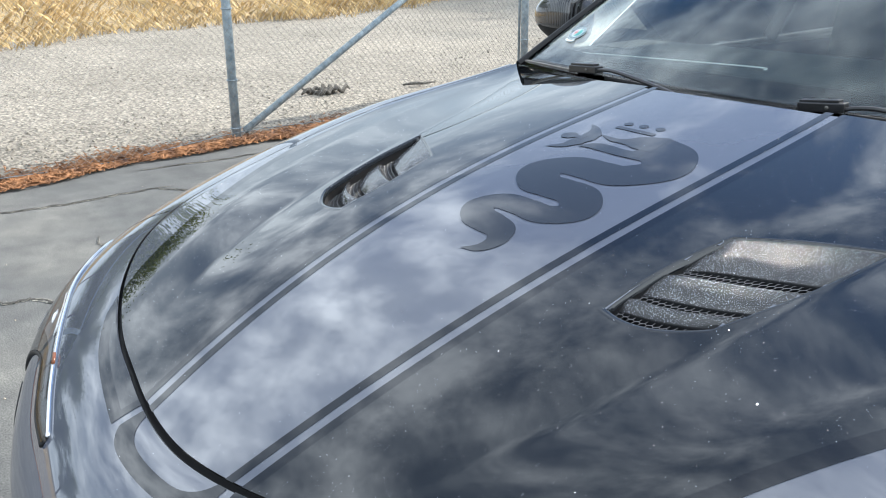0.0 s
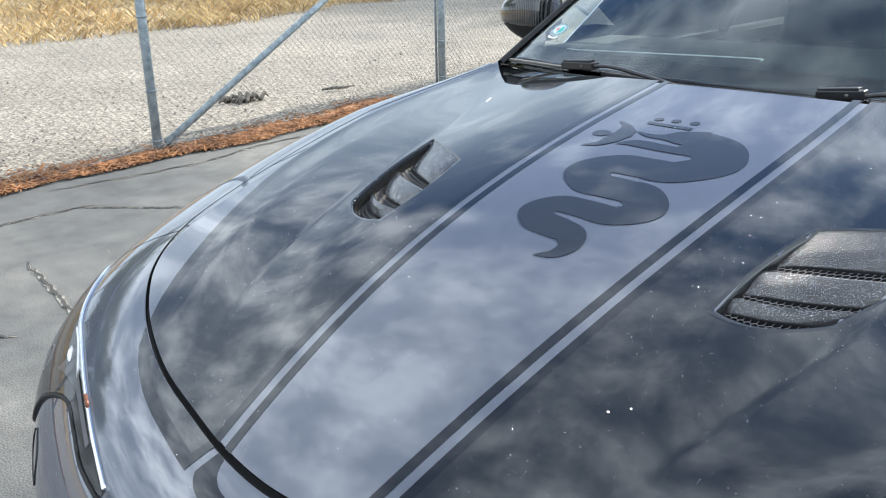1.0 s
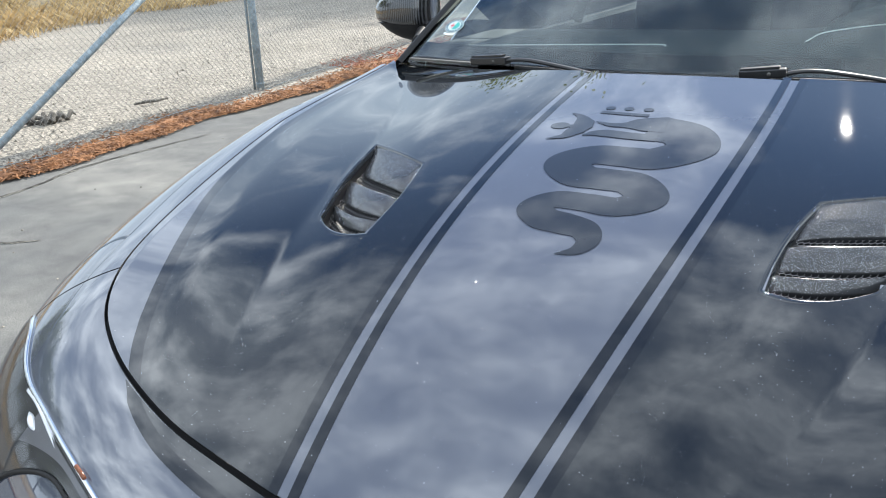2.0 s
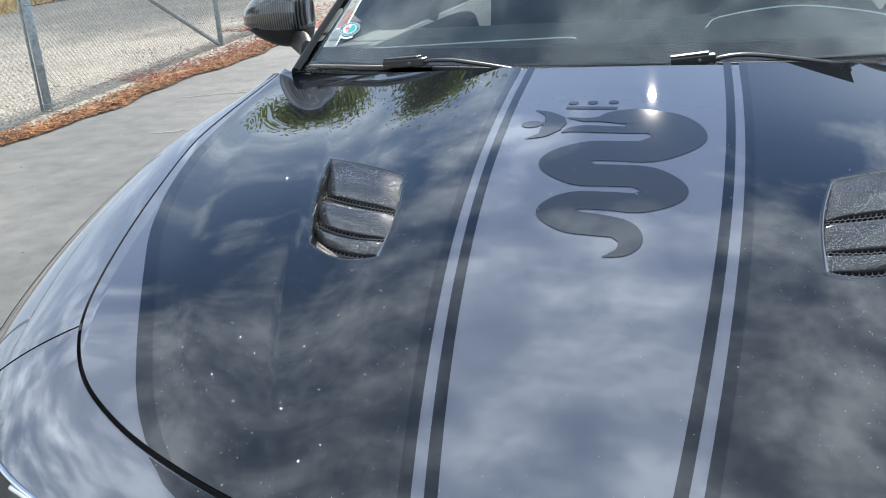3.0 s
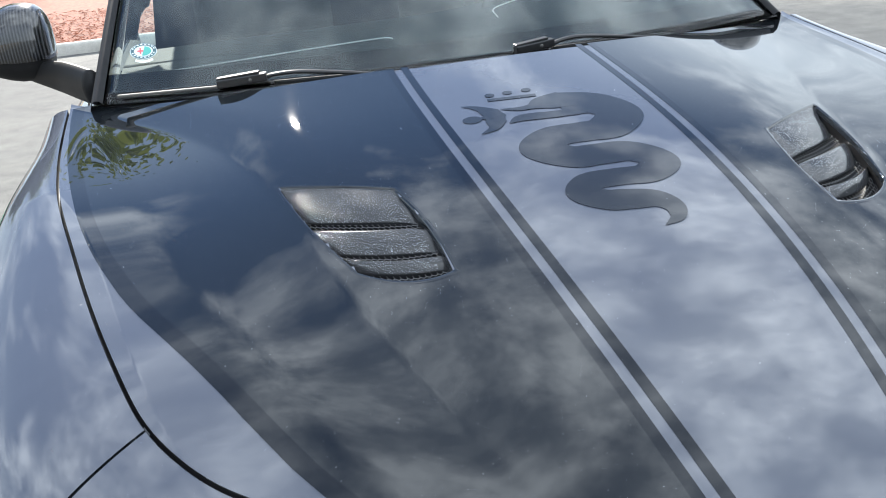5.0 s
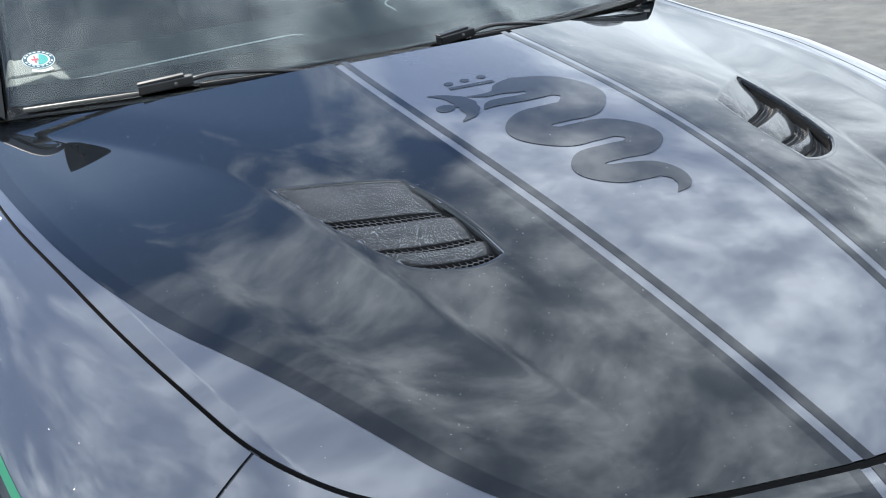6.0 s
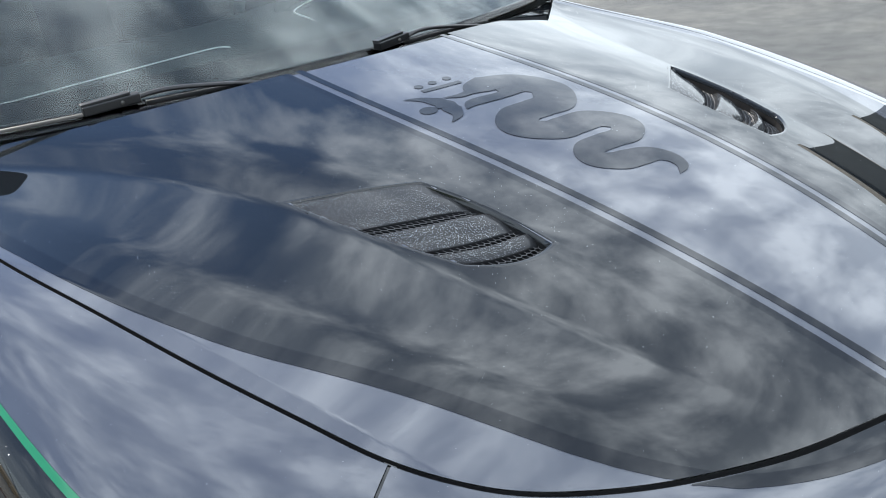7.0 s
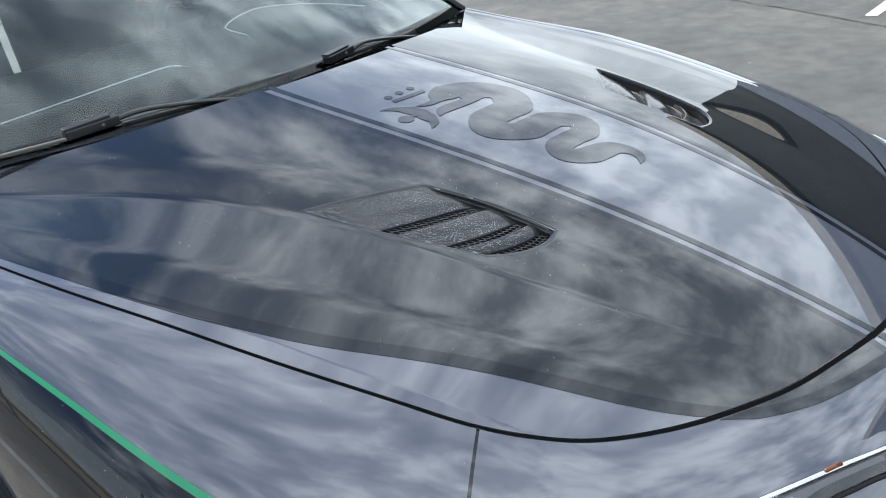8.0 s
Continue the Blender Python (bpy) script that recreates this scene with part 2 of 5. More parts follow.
def rounded_box(sx, sy, sz, r, seg=3):
    bm = bmesh.new()
    bmesh.ops.create_cube(bm, size=1)
    bmesh.ops.scale(bm, vec=(sx, sy, sz), verts=bm.verts)
    bmesh.ops.bevel(bm, geom=bm.edges[:], offset=r, segments=seg, affect="EDGES", profile=0.5)
    v = [tuple(x.co) for x in bm.verts]
    bm.verts.index_update()
    f = [tuple(x.index for x in q.verts) for q in bm.faces]
    bm.free()
    return v, f


def moved(data, m):
    return [m @ Vector(v) for v in data[0]], data[1]


def asphalt_material():
    m = material("old_asphalt", (0.2, 0.2, 0.2), 0.85)
    big, mid, fine = noise_node(m, 0.55, 6, 0.6), noise_node(m, 5, 6, 0.65), noise_node(m, 170, 3, 0.6)
    base = ramp(m, big.outputs[0], [(0.3, (0.085, 0.087, 0.087)), (0.47, (0.108, 0.109, 0.107)), (0.58, (0.140, 0.138, 0.130)), (0.72, (0.225, 0.218, 0.197))])
    base = mixed(m, 1.0, base, ramp(m, mid.outputs[0], [(0.3, (0.66, 0.66, 0.67)), (0.7, (1.18, 1.18, 1.15))]), "MULTIPLY")
    base = mixed(m, 1.0, base, ramp(m, fine.outputs[0], [(0.36, (0.5, 0.5, 0.5)), (0.66, (1.4, 1.4, 1.4))]), "MULTIPLY")
    m.node_tree.links.new(base, bsdf(m).inputs["Base Color"])
    bump(m, fine.outputs[0], 0.5, 0.004)
    return m


def stony_material(name, tones, scale, cell):
    m = material(name, tones[1], 0.9)
    big, fine = noise_node(m, scale, 6, 0.65), noise_node(m, scale * 40, 4, 0.7)
    nt = m.node_tree
    co, vor = nt.nodes.new("ShaderNodeTexCoord"), nt.nodes.new("ShaderNodeTexVoronoi")
    vor.inputs["Scale"].default_value = cell
    nt.links.new(co.outputs["Object"], vor.inputs["Vector"])
    base = ramp(m, big.outputs[0], [(0.3, tones[0]), (0.55, tones[1]), (0.75, tones[2])])
    sep = nt.nodes.new("ShaderNodeSeparateColor")
    nt.links.new(vor.outputs["Color"], sep.inputs[0])
    base = mixed(m, 1.0, base, ramp(m, sep.outputs[0], [(0.0, (0.38, 0.38, 0.38)), (0.5, (0.98, 0.97, 0.95)), (1.0, (1.7, 1.68, 1.64))]), "MULTIPLY")
    base = mixed(m, 1.0, base, ramp(m, fine.outputs[0], [(0.3, (0.75, 0.75, 0.75)), (0.7, (1.15, 1.15, 1.15))]), "MULTIPLY")
    nt.links.new(base, bsdf(m).inputs["Base Color"])
    bump(m, sep.outputs[0], 0.6, 0.012)
    return m


ASPHALT = asphalt_material()
GRAVEL = stony_material("pale_gravel", ((0.185, 0.165, 0.135), (0.25, 0.225, 0.188), (0.31, 0.275, 0.225)), 0.5, 55)
DRYEARTH = stony_material("dry_earth", ((0.24, 0.17, 0.085), (0.36, 0.26, 0.13), (0.44, 0.33, 0.18)), 0.8, 30)
STRAW = mottled("dry_grass_straw", (0.26, 0.17, 0.075), (0.72, 0.53, 0.26), 3.2, 0.8)
NEEDLES = mottled("brown_needles", (0.07, 0.028, 0.014), (0.44, 0.20, 0.08), 11, 0.85)
REDMULCH = mottled("red_mulch", (0.10, 0.026, 0.012), (0.40, 0.105, 0.045), 16, 0.85)
CONCRETE = mottled("kerb_concrete", (0.42, 0.40, 0.36), (0.60, 0.58, 0.53), 5, 0.85, 0.3, 0.004)
BARK = mottled("bark", (0.05, 0.04, 0.03), (0.12, 0.09, 0.07), 12, 0.9, 0.5, 0.01)
LEAF = mottled("green_leaf", (0.035, 0.055, 0.012), (0.085, 0.11, 0.025), 2, 0.55)



def let_light_through(m, colour, share):
    """Thin leaves glow where the sun stands behind them."""
    nt = m.node_tree
    tr, mx = nt.nodes.new("ShaderNodeBsdfTranslucent"), nt.nodes.new("ShaderNodeMixShader")
    tr.inputs[0].default_value, mx.inputs[0].default_value = (*colour, 1), share
    nt.links.new(bsdf(m).outputs[0], mx.inputs[1])
    nt.links.new(tr.outputs[0], mx.inputs[2])
    nt.links.new(mx.outputs[0], nt.nodes["Material Output"].inputs[0])


let_light_through(LEAF, (0.20, 0.24, 0.05), 0.5)

FENCE_A, FENCE_B = Vector((-4.97, 2.59, 0)), Vector((-5.75, 9.93, 0))
FENCE_DIR = (FENCE_B - FENCE_A).normalized()


def fence_x(y):
    return FENCE_A.x + (y - FENCE_A.y) * (FENCE_B.x - FENCE_A.x) / (FENCE_B.y - FENCE_A.y)


def edge_x(y):
    """Where the asphalt ends, in front of the fence."""
    return -4.72 - 0.055 * y + 0.0022 * y * y + 0.05 * math.sin(2.3 * y) + 0.03 * math.sin(6.1 * y + 1)


def sheet(name, xs, ys, height, mat, label, category, kind="structure"):
    v = [(x, y, height(x, y)) for x in xs for y in ys]
    ob = part(name, v, grid_faces(len(xs), len(ys)), mat)
    return tagged(ob, label, category, kind=kind)


def wide(a, b, core_a, core_b, step):
    inner = list(np.arange(core_a, core_b + 1e-6, step))
    return [a, a * 0.4 + core_a * 0.6] + inner + [b * 0.4 + core_b * 0.6, b]


sheet("ground", wide(-900, 900, -6, 8, 0.5), wide(-900, 900, -4, 12, 0.5), lambda x, y: 0.0, ASPHALT, "old grey asphalt car park with cracks and pale stains", "asphalt")


def build_gravel():
    ys = [-60, -20] + list(np.arange(-4, 30, 0.4)) + [60, 120]
    rows = 26
    v = []
    for i in range(rows):
        t = i / (rows - 1)
        for y in ys:
            x = edge_x(max(min(y, 16), -4)) - 0.10 - 9.5 * t ** 1.3
            z = 0.010 + 0.05 * min(1, t * 6) + (0.018 * noise.noise(Vector((x * 1.3, y * 1.3, 0))) if t > 0 else 0)
            v.append((x, y, z))
    return tagged(part("gravel_lot", v, grid_faces(rows, len(ys)), GRAVEL), "pale dusty gravel lot behind the chain-link fence", "gravel", kind="structure")


build_gravel()


def grass_z(x, y):
    return 0.07 + 0.05 * noise.noise(Vector((x * 0.6, y * 0.6, 3)))


def grass_edge(y):
    return -12.1 - 0.20 * max(0, y - 3) + 0.35 * math.sin(0.9 * y) + 0.2 * math.sin(2.4 * y)


def build_grass():
    ys = [-80, -30] + list(np.arange(-6, 34, 0.5)) + [60, 200]
    v, rows = [], 14
    for i in range(rows):
        t = i / (rows - 1)
        for y in ys:
            x = grass_edge(max(min(y, 34), -6)) - 60 * t * t
            v.append((x, y, grass_z(x, y) if i else 0.02))
    tagged(part("dry_field", v, grid_faces(rows, len(ys)), DRYEARTH), "dry straw-coloured field beyond the gravel", "field", kind="structure")
    rng = random.Random(4)
    v, f = [], []
    for _ in range(26000):
        y = rng.uniform(-3, 26)
        d = rng.random() ** 1.7 * 11
        x = grass_edge(y) - d + rng.uniform(-0.3, 0.5)
        c = noise.noise(Vector((x * 0.9, y * 0.9, 7)))
        if c < -0.15 and d > 0.4:
            continue
        h = rng.uniform(0.08, 0.30) * (0.6 + 1.2 * max(0, c))
        a, lean = rng.uniform(0, 6.3), rng.uniform(0.3, 1.6) * h
        w = rng.uniform(0.006, 0.013)
        dx, dy = math.cos(a), math.sin(a)
        z = grass_z(x, y) - 0.01
        o = len(v)
        v += [(x - dy * w, y + dx * w, z), (x + dy * w, y - dx * w, z), (x + dx * lean * 0.4 + dy * w * 0.7, y + dy * lean * 0.4 - dx * w * 0.7, z + h * 0.65), (x + dx * lean, y + dy * lean, z + h)]
        f += [(o, o + 1, o + 2), (o, o + 2, o + 3)]
    tagged(part("dry_grass", v, f, STRAW, smooth=False), "tall dry straw-yellow grass in tangled clumps", "grass", kind="stuff")


build_grass()


def litter(name, count, place, mat, label, length, seed):
    """Loose needles and chips: thin slivers lying at all angles."""
    rng = random.Random(seed)
    v, f = [], []
    for _ in range(count):
        x, y, z = place(rng)
        L, w = rng.uniform(*length), rng.uniform(0.002, 0.007)
        a, tilt = rng.uniform(0, 6.3), rng.uniform(-0.4, 0.4)
        dx, dy, dz = math.cos(a) * L, math.sin(a) * L, tilt * L
        nx, ny = -math.sin(a) * w, math.cos(a) * w
        z = max(z, 0.012) + abs(dz) * 0.5
        o = len(v)
        v += [(x - dx / 2 + nx, y - dy / 2 + ny, z - dz / 2), (x - dx / 2 - nx, y - dy / 2 - ny, z - dz / 2), (x + dx / 2 - nx, y + dy / 2 - ny, z + dz / 2), (x + dx / 2 + nx, y + dy / 2 + ny, z + dz / 2), (x, y, z + w * 1.2)]
        f += [(o, o + 1, o + 4), (o + 1, o + 2, o + 4), (o + 2, o + 3, o + 4), (o + 3, o, o + 4)]
    return tagged(part(name, v, f, mat, smooth=False), label, "mulch", kind="stuff")


def strip_width(y):
    return 0.12 + 0.06 * math.sin(1.7 * y + 0.5) + 0.05 * math.sin(4.3 * y)


def strip_place(rng):
    y = rng.uniform(-1.5, 10.4)
    u = rng.random()
    x = edge_x(y) + 0.10 - u * (strip_width(y) + 0.12 + 0.35 * rng.random() ** 3)
    hump = math.sin(math.pi * min(1, max(0, u))) * 0.025
    return x, y, 0.012 + hump * rng.uniform(0.6, 1.2)


def build_strip():
    ys = list(np.arange(-3, 10.6, 0.08))
    v, rows = [], 7
    for i in range(rows):
        u = i / (rows - 1)
        for y in ys:
            x = edge_x(y) + 0.05 - u * (strip_width(y) + 0.08)
            v.append((x, y, 0.004 + 0.035 * math.sin(math.pi * u) * (0.8 + 0.5 * noise.noise(Vector((x * 9, y * 9, 1)))) + 0.02 * u))
    tagged(part("needle_bank", v, grid_faces(rows, len(ys)), NEEDLES), "low bank of brown pine needles along the asphalt edge", "mulch", kind="structure")
    litter("pine_needles", 16000, strip_place, NEEDLES, "loose orange-brown pine needles along the fence foot", (0.02, 0.075), 8)


build_strip()


def build_kerb_bed():
    # raised bed with red mulch behind a concrete kerb, beyond the car
    n = 40
    prof = [(0, 0), (0.012, 0.10), (0.03, 0.125), (0.06, 0.13), (0.145, 0.13), (0.165, 0.12), (0.17, 0.0)]
    v = []
    for i in range(n):
        t = i / (n - 1)
        x = -5.08 + t * 14
        y0 = 10.5 + 0.02 * (x + 5)
        for a, b in prof:
            v.append((x, y0 + a, b))
    f = grid_faces(n, len(prof)) + [tuple(range(len(prof))), tuple(reversed([(n - 1) * len(prof) + k for k in range(len(prof))]))]
    tagged(part("kerb", v, f, CONCRETE), "pale concrete kerb round a mulch bed", "kerb", kind="structure")
    xs, ys = list(np.arange(-9, 9.1, 0.3)), [10.68, 11, 11.5, 12, 13, 14.5, 17, 22]
    v = []
    for x in xs:
        for y in ys:
            left = max(0, -5.1 - x)
            v.append((x, y + min(left, 1.0) * 0.2, (0.03 if x < -5.2 else 0.10) + 0.03 * noise.noise(Vector((x * 2, y * 2, 5)))))
    tagged(part("mulch_bed", v, grid_faces(len(xs), len(ys)), REDMULCH), "red bark mulch bed behind the kerb", "mulch", kind="structure")

    def place(rng):
        if rng.random() < 0.25:
            y = rng.uniform(7.4, 11.5)
            return fence_x(y) + rng.uniform(-0.3, 0.55), y, 0.03
        return rng.uniform(-6.2, 1.5), 10.68 + rng.random() ** 1.4 * 4, 0.115
    litter("bark_chips", 9000, place, REDMULCH, "loose red-brown bark chips on the bed", (0.03, 0.10), 15)


build_kerb_bed()


def build_stones():
    rng = random.Random(21)
    v, f = [], []
    for _ in range(5200):
        y = rng.uniform(-1, 14)
        x = edge_x(y) - 0.25 - rng.random() ** 1.5 * 6.5
        s = rng.uniform(0.006, 0.022)
        pts = [Vector((rng.uniform(0.6, 1.2) * a, rng.uniform(0.6, 1.2) * b, rng.uniform(0.5, 0.9) * c)) * s for a, b, c in ((1, 0, 0), (0, 1, 0), (-1, 0, 0), (0, -1, 0), (0, 0, 1))]
        o, z = len(v), 0.058
        v += [(x + p.x, y + p.y, z + p.z) for p in pts]
        f += [(o, o + 1, o + 4), (o + 1, o + 2, o + 4), (o + 2, o + 3, o + 4), (o + 3, o, o + 4)]
    tagged(part("gravel_stones", v, f, GRAVEL, smooth=False), "loose pale gravel stones on the lot", "gravel", kind="stuff")


build_stones()


def build_cracks():
    """Open cracks in the asphalt: thin dark wandering grooves with crumbled pale rims."""
    dark = material("crack_dirt", (0.05, 0.047, 0.043), 0.95)
    pale = stony_material("crack_grit", ((0.16, 0.155, 0.14), (0.24, 0.23, 0.2), (0.3, 0.29, 0.26)), 8, 120)
    runs = [((-3.45, 0.98), (-2.95, 0.89), (-2.6, 0.82), (-2.35, 0.78)), ((-2.95, 1.22), (-2.72, 1.05), (-2.45, 1.0)), ((-4.62, 1.6), (-4.5, 2.6), (-4.62, 3.3), (-4.5, 4.4)),
            ((-3.9, 5.2), (-3.5, 5.5), (-3.3, 6.1)), ((7.6, 3.6), (7.03, 2.77), (6.65, 2.08), (6.11, 1.21), (5.8, 0.5)), ((-3.2, 4.95), (-2.9, 4.85), (-2.7, 4.9)), ((-4.25, 0.5), (-4.13, 1.07), (-4.13, 1.33), (-4.11, 1.7)), ((-3.0, 0.3), (-2.83, 0.35), (-2.78, 0.47), (-2.6, 0.58)), ((-4.11, 1.58), (-3.83, 1.81), (-3.52, 2.06)), ((-3.6, 7.4), (-3.4, 7.8), (-3.3, 8.2)), ((-4.6, 6.6), (-3.8, 6.9), (-3.0, 6.7))]
    for k, run in enumerate(runs):
        c = spline(run, 60)
        rng = random.Random(30 + k)
        for mat, w0, z, nm in ((pale, 0.016, 0.003, "crack_rim"), (dark, 0.008, 0.006, "crack")):
            if nm == "crack" and k in (3, 5, 9, 10):      # filled with grit
                continue
            v = []
            for i, p in enumerate(c):
                d = c[min(i + 1, 59)] - c[max(i - 1, 0)]
                d = d / np.linalg.norm(d)
                j = 0.02 * noise.noise(Vector((i * 0.35, k * 3.1, 0))) + 0.012 * noise.noise(Vector((i * 1.1, k * 3.1, 4)))
                w = w0 * (0.35 + rng.random()) * (1 - abs(2 * i / 59 - 1) ** 6)
                q = p + np.array((-d[1], d[0])) * j
                v += [(q[0] - d[1] * w, q[1] + d[0] * w, z), (q[0] + d[1] * w, q[1] - d[0] * w, z)]
            tagged(part(nm, v, grid_faces(60, 2), mat, smooth=False), "crumbled crack in the old asphalt", "crack", kind="structure")


build_cracks()


def build_marks():
    white = mottled("worn_white_paint", (0.5, 0.5, 0.48), (0.8, 0.8, 0.78), 12, 0.7)
    rng = random.Random(77)
    n = 18
    v = [(6.85 + 0.36 * max(-1, min(1, 1.6 * math.cos(2 * math.pi * k / n))) * rng.uniform(0.94, 1.03), 1.40 + 0.05 * max(-1, min(1, 1.6 * math.sin(2 * math.pi * k / n))) * rng.uniform(0.85, 1.1), 0.004) for k in range(n)]
    tagged(part("paint_mark", v, [tuple(range(n))], white, smooth=False), "worn white paint mark on the asphalt", "paint mark", kind="structure")
    v, f = [], []
    for _ in range(260):
        x, y, s = rng.uniform(-4.4, 8.0), rng.uniform(-1.5, 9.0), rng.uniform(0.003, 0.010)
        o = len(v)
        v += [(x + s * rng.uniform(0.6, 1.2) * a, y + s * rng.uniform(0.6, 1.2) * b, 0.001) for a, b in ((1, 0), (0, 1), (-1, 0), (0, -1))] + [(x, y, s * 0.8)]
        f += [(o + k, o + (k + 1) % 4, o + 4) for k in range(4)]
    tagged(part("grit", v, f, GRAVEL, smooth=False), "loose pale grit scattered on the asphalt", "gravel", kind="stuff")


build_marks()


# ---- the chain-link fence ----
def build_fence():
    fence = empty("chain_link_fence", FENCE_A)
    tagged(fence, "galvanised chain-link fence with steel posts and braces", "fence", kind="")
    inv = Matrix.Translation(-FENCE_A)

    def rod(name, pts, r, parent, sides=12):
        v, f = tube_data([inv @ Vector(p) for p in pts], r, sides)
        return part(name, v, f, GALV, parent)
    H = 1.85
    feet = [(-4.97 + 0.32, -0.4), (-4.97, 2.59), (-5.34, 5.95), (-5.75, 9.93), (-6.15, 13.6)]
    posts = []
    for i, (x, y) in enumerate(feet):
        r = 0.033 if i in (1, 3) else 0.036
        p = rod("post", [(x, y, -0.2), (x, y, H)], r, fence)
        posts.append(p)
        for z in (0.10, 0.45, 0.95, 1.4):
            ring = []
            for k in range(17):
                t = 2 * math.pi * k / 16
                ring.append((x + (r + 0.004) * math.cos(t), y + (r + 0.004) * math.sin(t), z))
            rod("band", ring, 0.006, p, 5)
    # second, thinner pole tied to the middle post
    x, y = feet[2]
    rod("tension_bar", [(x - 0.055, y - 0.02, 0.03), (x - 0.055, y - 0.02, H)], 0.012, fence, 8)
    rod("brace", [(feet[1][0] + 0.0, feet[1][1] + 0.07, 0.07), (feet[2][0], feet[2][1] - 0.05, 1.72)], 0.026, fence)
    rod("brace", [(feet[3][0] + 0.0, feet[3][1] - 0.07, 0.07), (feet[2][0], feet[2][1] + 0.05, 1.72)], 0.026, fence)
    for a, b in zip(feet, feet[1:]):
        rod("top_rail", [(*a, H), (*b, H)], 0.021, fence, 8)
    # woven wires, each one a zigzag from foot to top
    pitch, r = 0.058, 0.0014
    v, f = [], []
    y0, y1 = -0.4, 13.6
    n = int((y1 - y0) / pitch)
    steps = int((H - 0.06) / pitch * 2)
    for w in range(n):
        prev = None
        for s in range(steps + 1):
            yy = y0 + (w + (0.5 if s % 2 else -0.02) + 0.03 * (s % 2)) * pitch
            z = 0.05 + s * pitch / 2
            sag = 0.02 * noise.noise(Vector((yy * 0.7, z * 1.2, 2)))
            side = 0.0022 if s % 2 else -0.0022
            c = Vector((fence_x(yy) + 0.042 + sag + side, yy + 0.006 * noise.noise(Vector((yy * 3, z * 3, 9))), z)) - FENCE_A
            o = len(v)
            v += [c + Vector((r, 0, 0)), c + Vector((-r * 0.5, r * 0.87, 0)), c + Vector((-r * 0.5, -r * 0.87, 0))]
            if prev is not None:
                for k in range(3):
                    q = (k + 1) % 3
                    f.append((prev + k, prev + q, o + q, o + k))
            prev = o
        # the mirrored zigzag that closes the diamonds
        prev = None
        for s in range(steps + 1):
            yy = y0 + (w + (-0.5 if s % 2 else 0.02) - 0.03 * (s % 2)) * pitch
            z = 0.05 + s * pitch / 2
            sag = 0.02 * noise.noise(Vector((yy * 0.7, z * 1.2, 2)))
            side = -0.0022 if s % 2 else 0.0022
            c = Vector((fence_x(yy) + 0.042 + sag + side, yy + 0.006 * noise.noise(Vector((yy * 3, z * 3, 9))), z)) - FENCE_A
            o = len(v)
            v += [c + Vector((r, 0, 0)), c + Vector((-r * 0.5, r * 0.87, 0)), c + Vector((-r * 0.5, -r * 0.87, 0))]
            if prev is not None:
                for k in range(3):
                    q = (k + 1) % 3
                    f.append((prev + k, prev + q, o + q, o + k))
            prev = o
    tagged(part("wire_mesh", v, f, WIRE, fence, "woven diamond wire mesh", smooth=False), kind="stuff")
    # loose bottom wire
    pts = [(fence_x(y) + 0.03, y, 0.05 + 0.02 * math.sin(3 * y)) for y in np.arange(-0.4, 13.6, 0.2)]
    rod("bottom_wire", pts, 0.003, fence, 5)


build_fence()


def build_debris():
    ob = empty("dead_wood", (-5.95, 4.02, 0.06))
    tagged(ob, "grey weathered chunk of dead wood on the gravel", "wood")
    m = mottled("weathered_wood", (0.04, 0.036, 0.032), (0.16, 0.145, 0.125), 20, 0.9, 0.6, 0.01)
    rng = random.Random(3)
    for k in range(15):
        a = rng.uniform(-0.9, 0.9) + 1.4
        c = Vector((rng.uniform(-0.08, 0.08), rng.uniform(-0.17, 0.17), rng.uniform(0.012, 0.045)))
        L = rng.uniform(0.05, 0.14)
        pts = [c + Vector((math.cos(a) * L * t + rng.uniform(-0.012, 0.012), math.sin(a) * L * t, 0.03 * math.sin(5 * t + k))) for t in (-1, -0.5, 0, 0.5, 1)]
        v, f = tube_data(pts, [0.008, 0.02, 0.022, 0.017, 0.006], 7)
        part("splinter", v, f, m, ob)
    tw = empty("twig", (-5.75, 4.95, 0.06))
    tagged(tw, "short dark dead twig on the gravel", "twig")
    v, f = tube_data([(-0.05, -0.16, 0.02), (0.0, -0.05, 0.03), (0.01, 0.05, 0.02), (0.05, 0.15, 0.03)], [0.008, 0.016, 0.014, 0.006], 7)
    part("stick", v, f, m, tw)


build_debris()


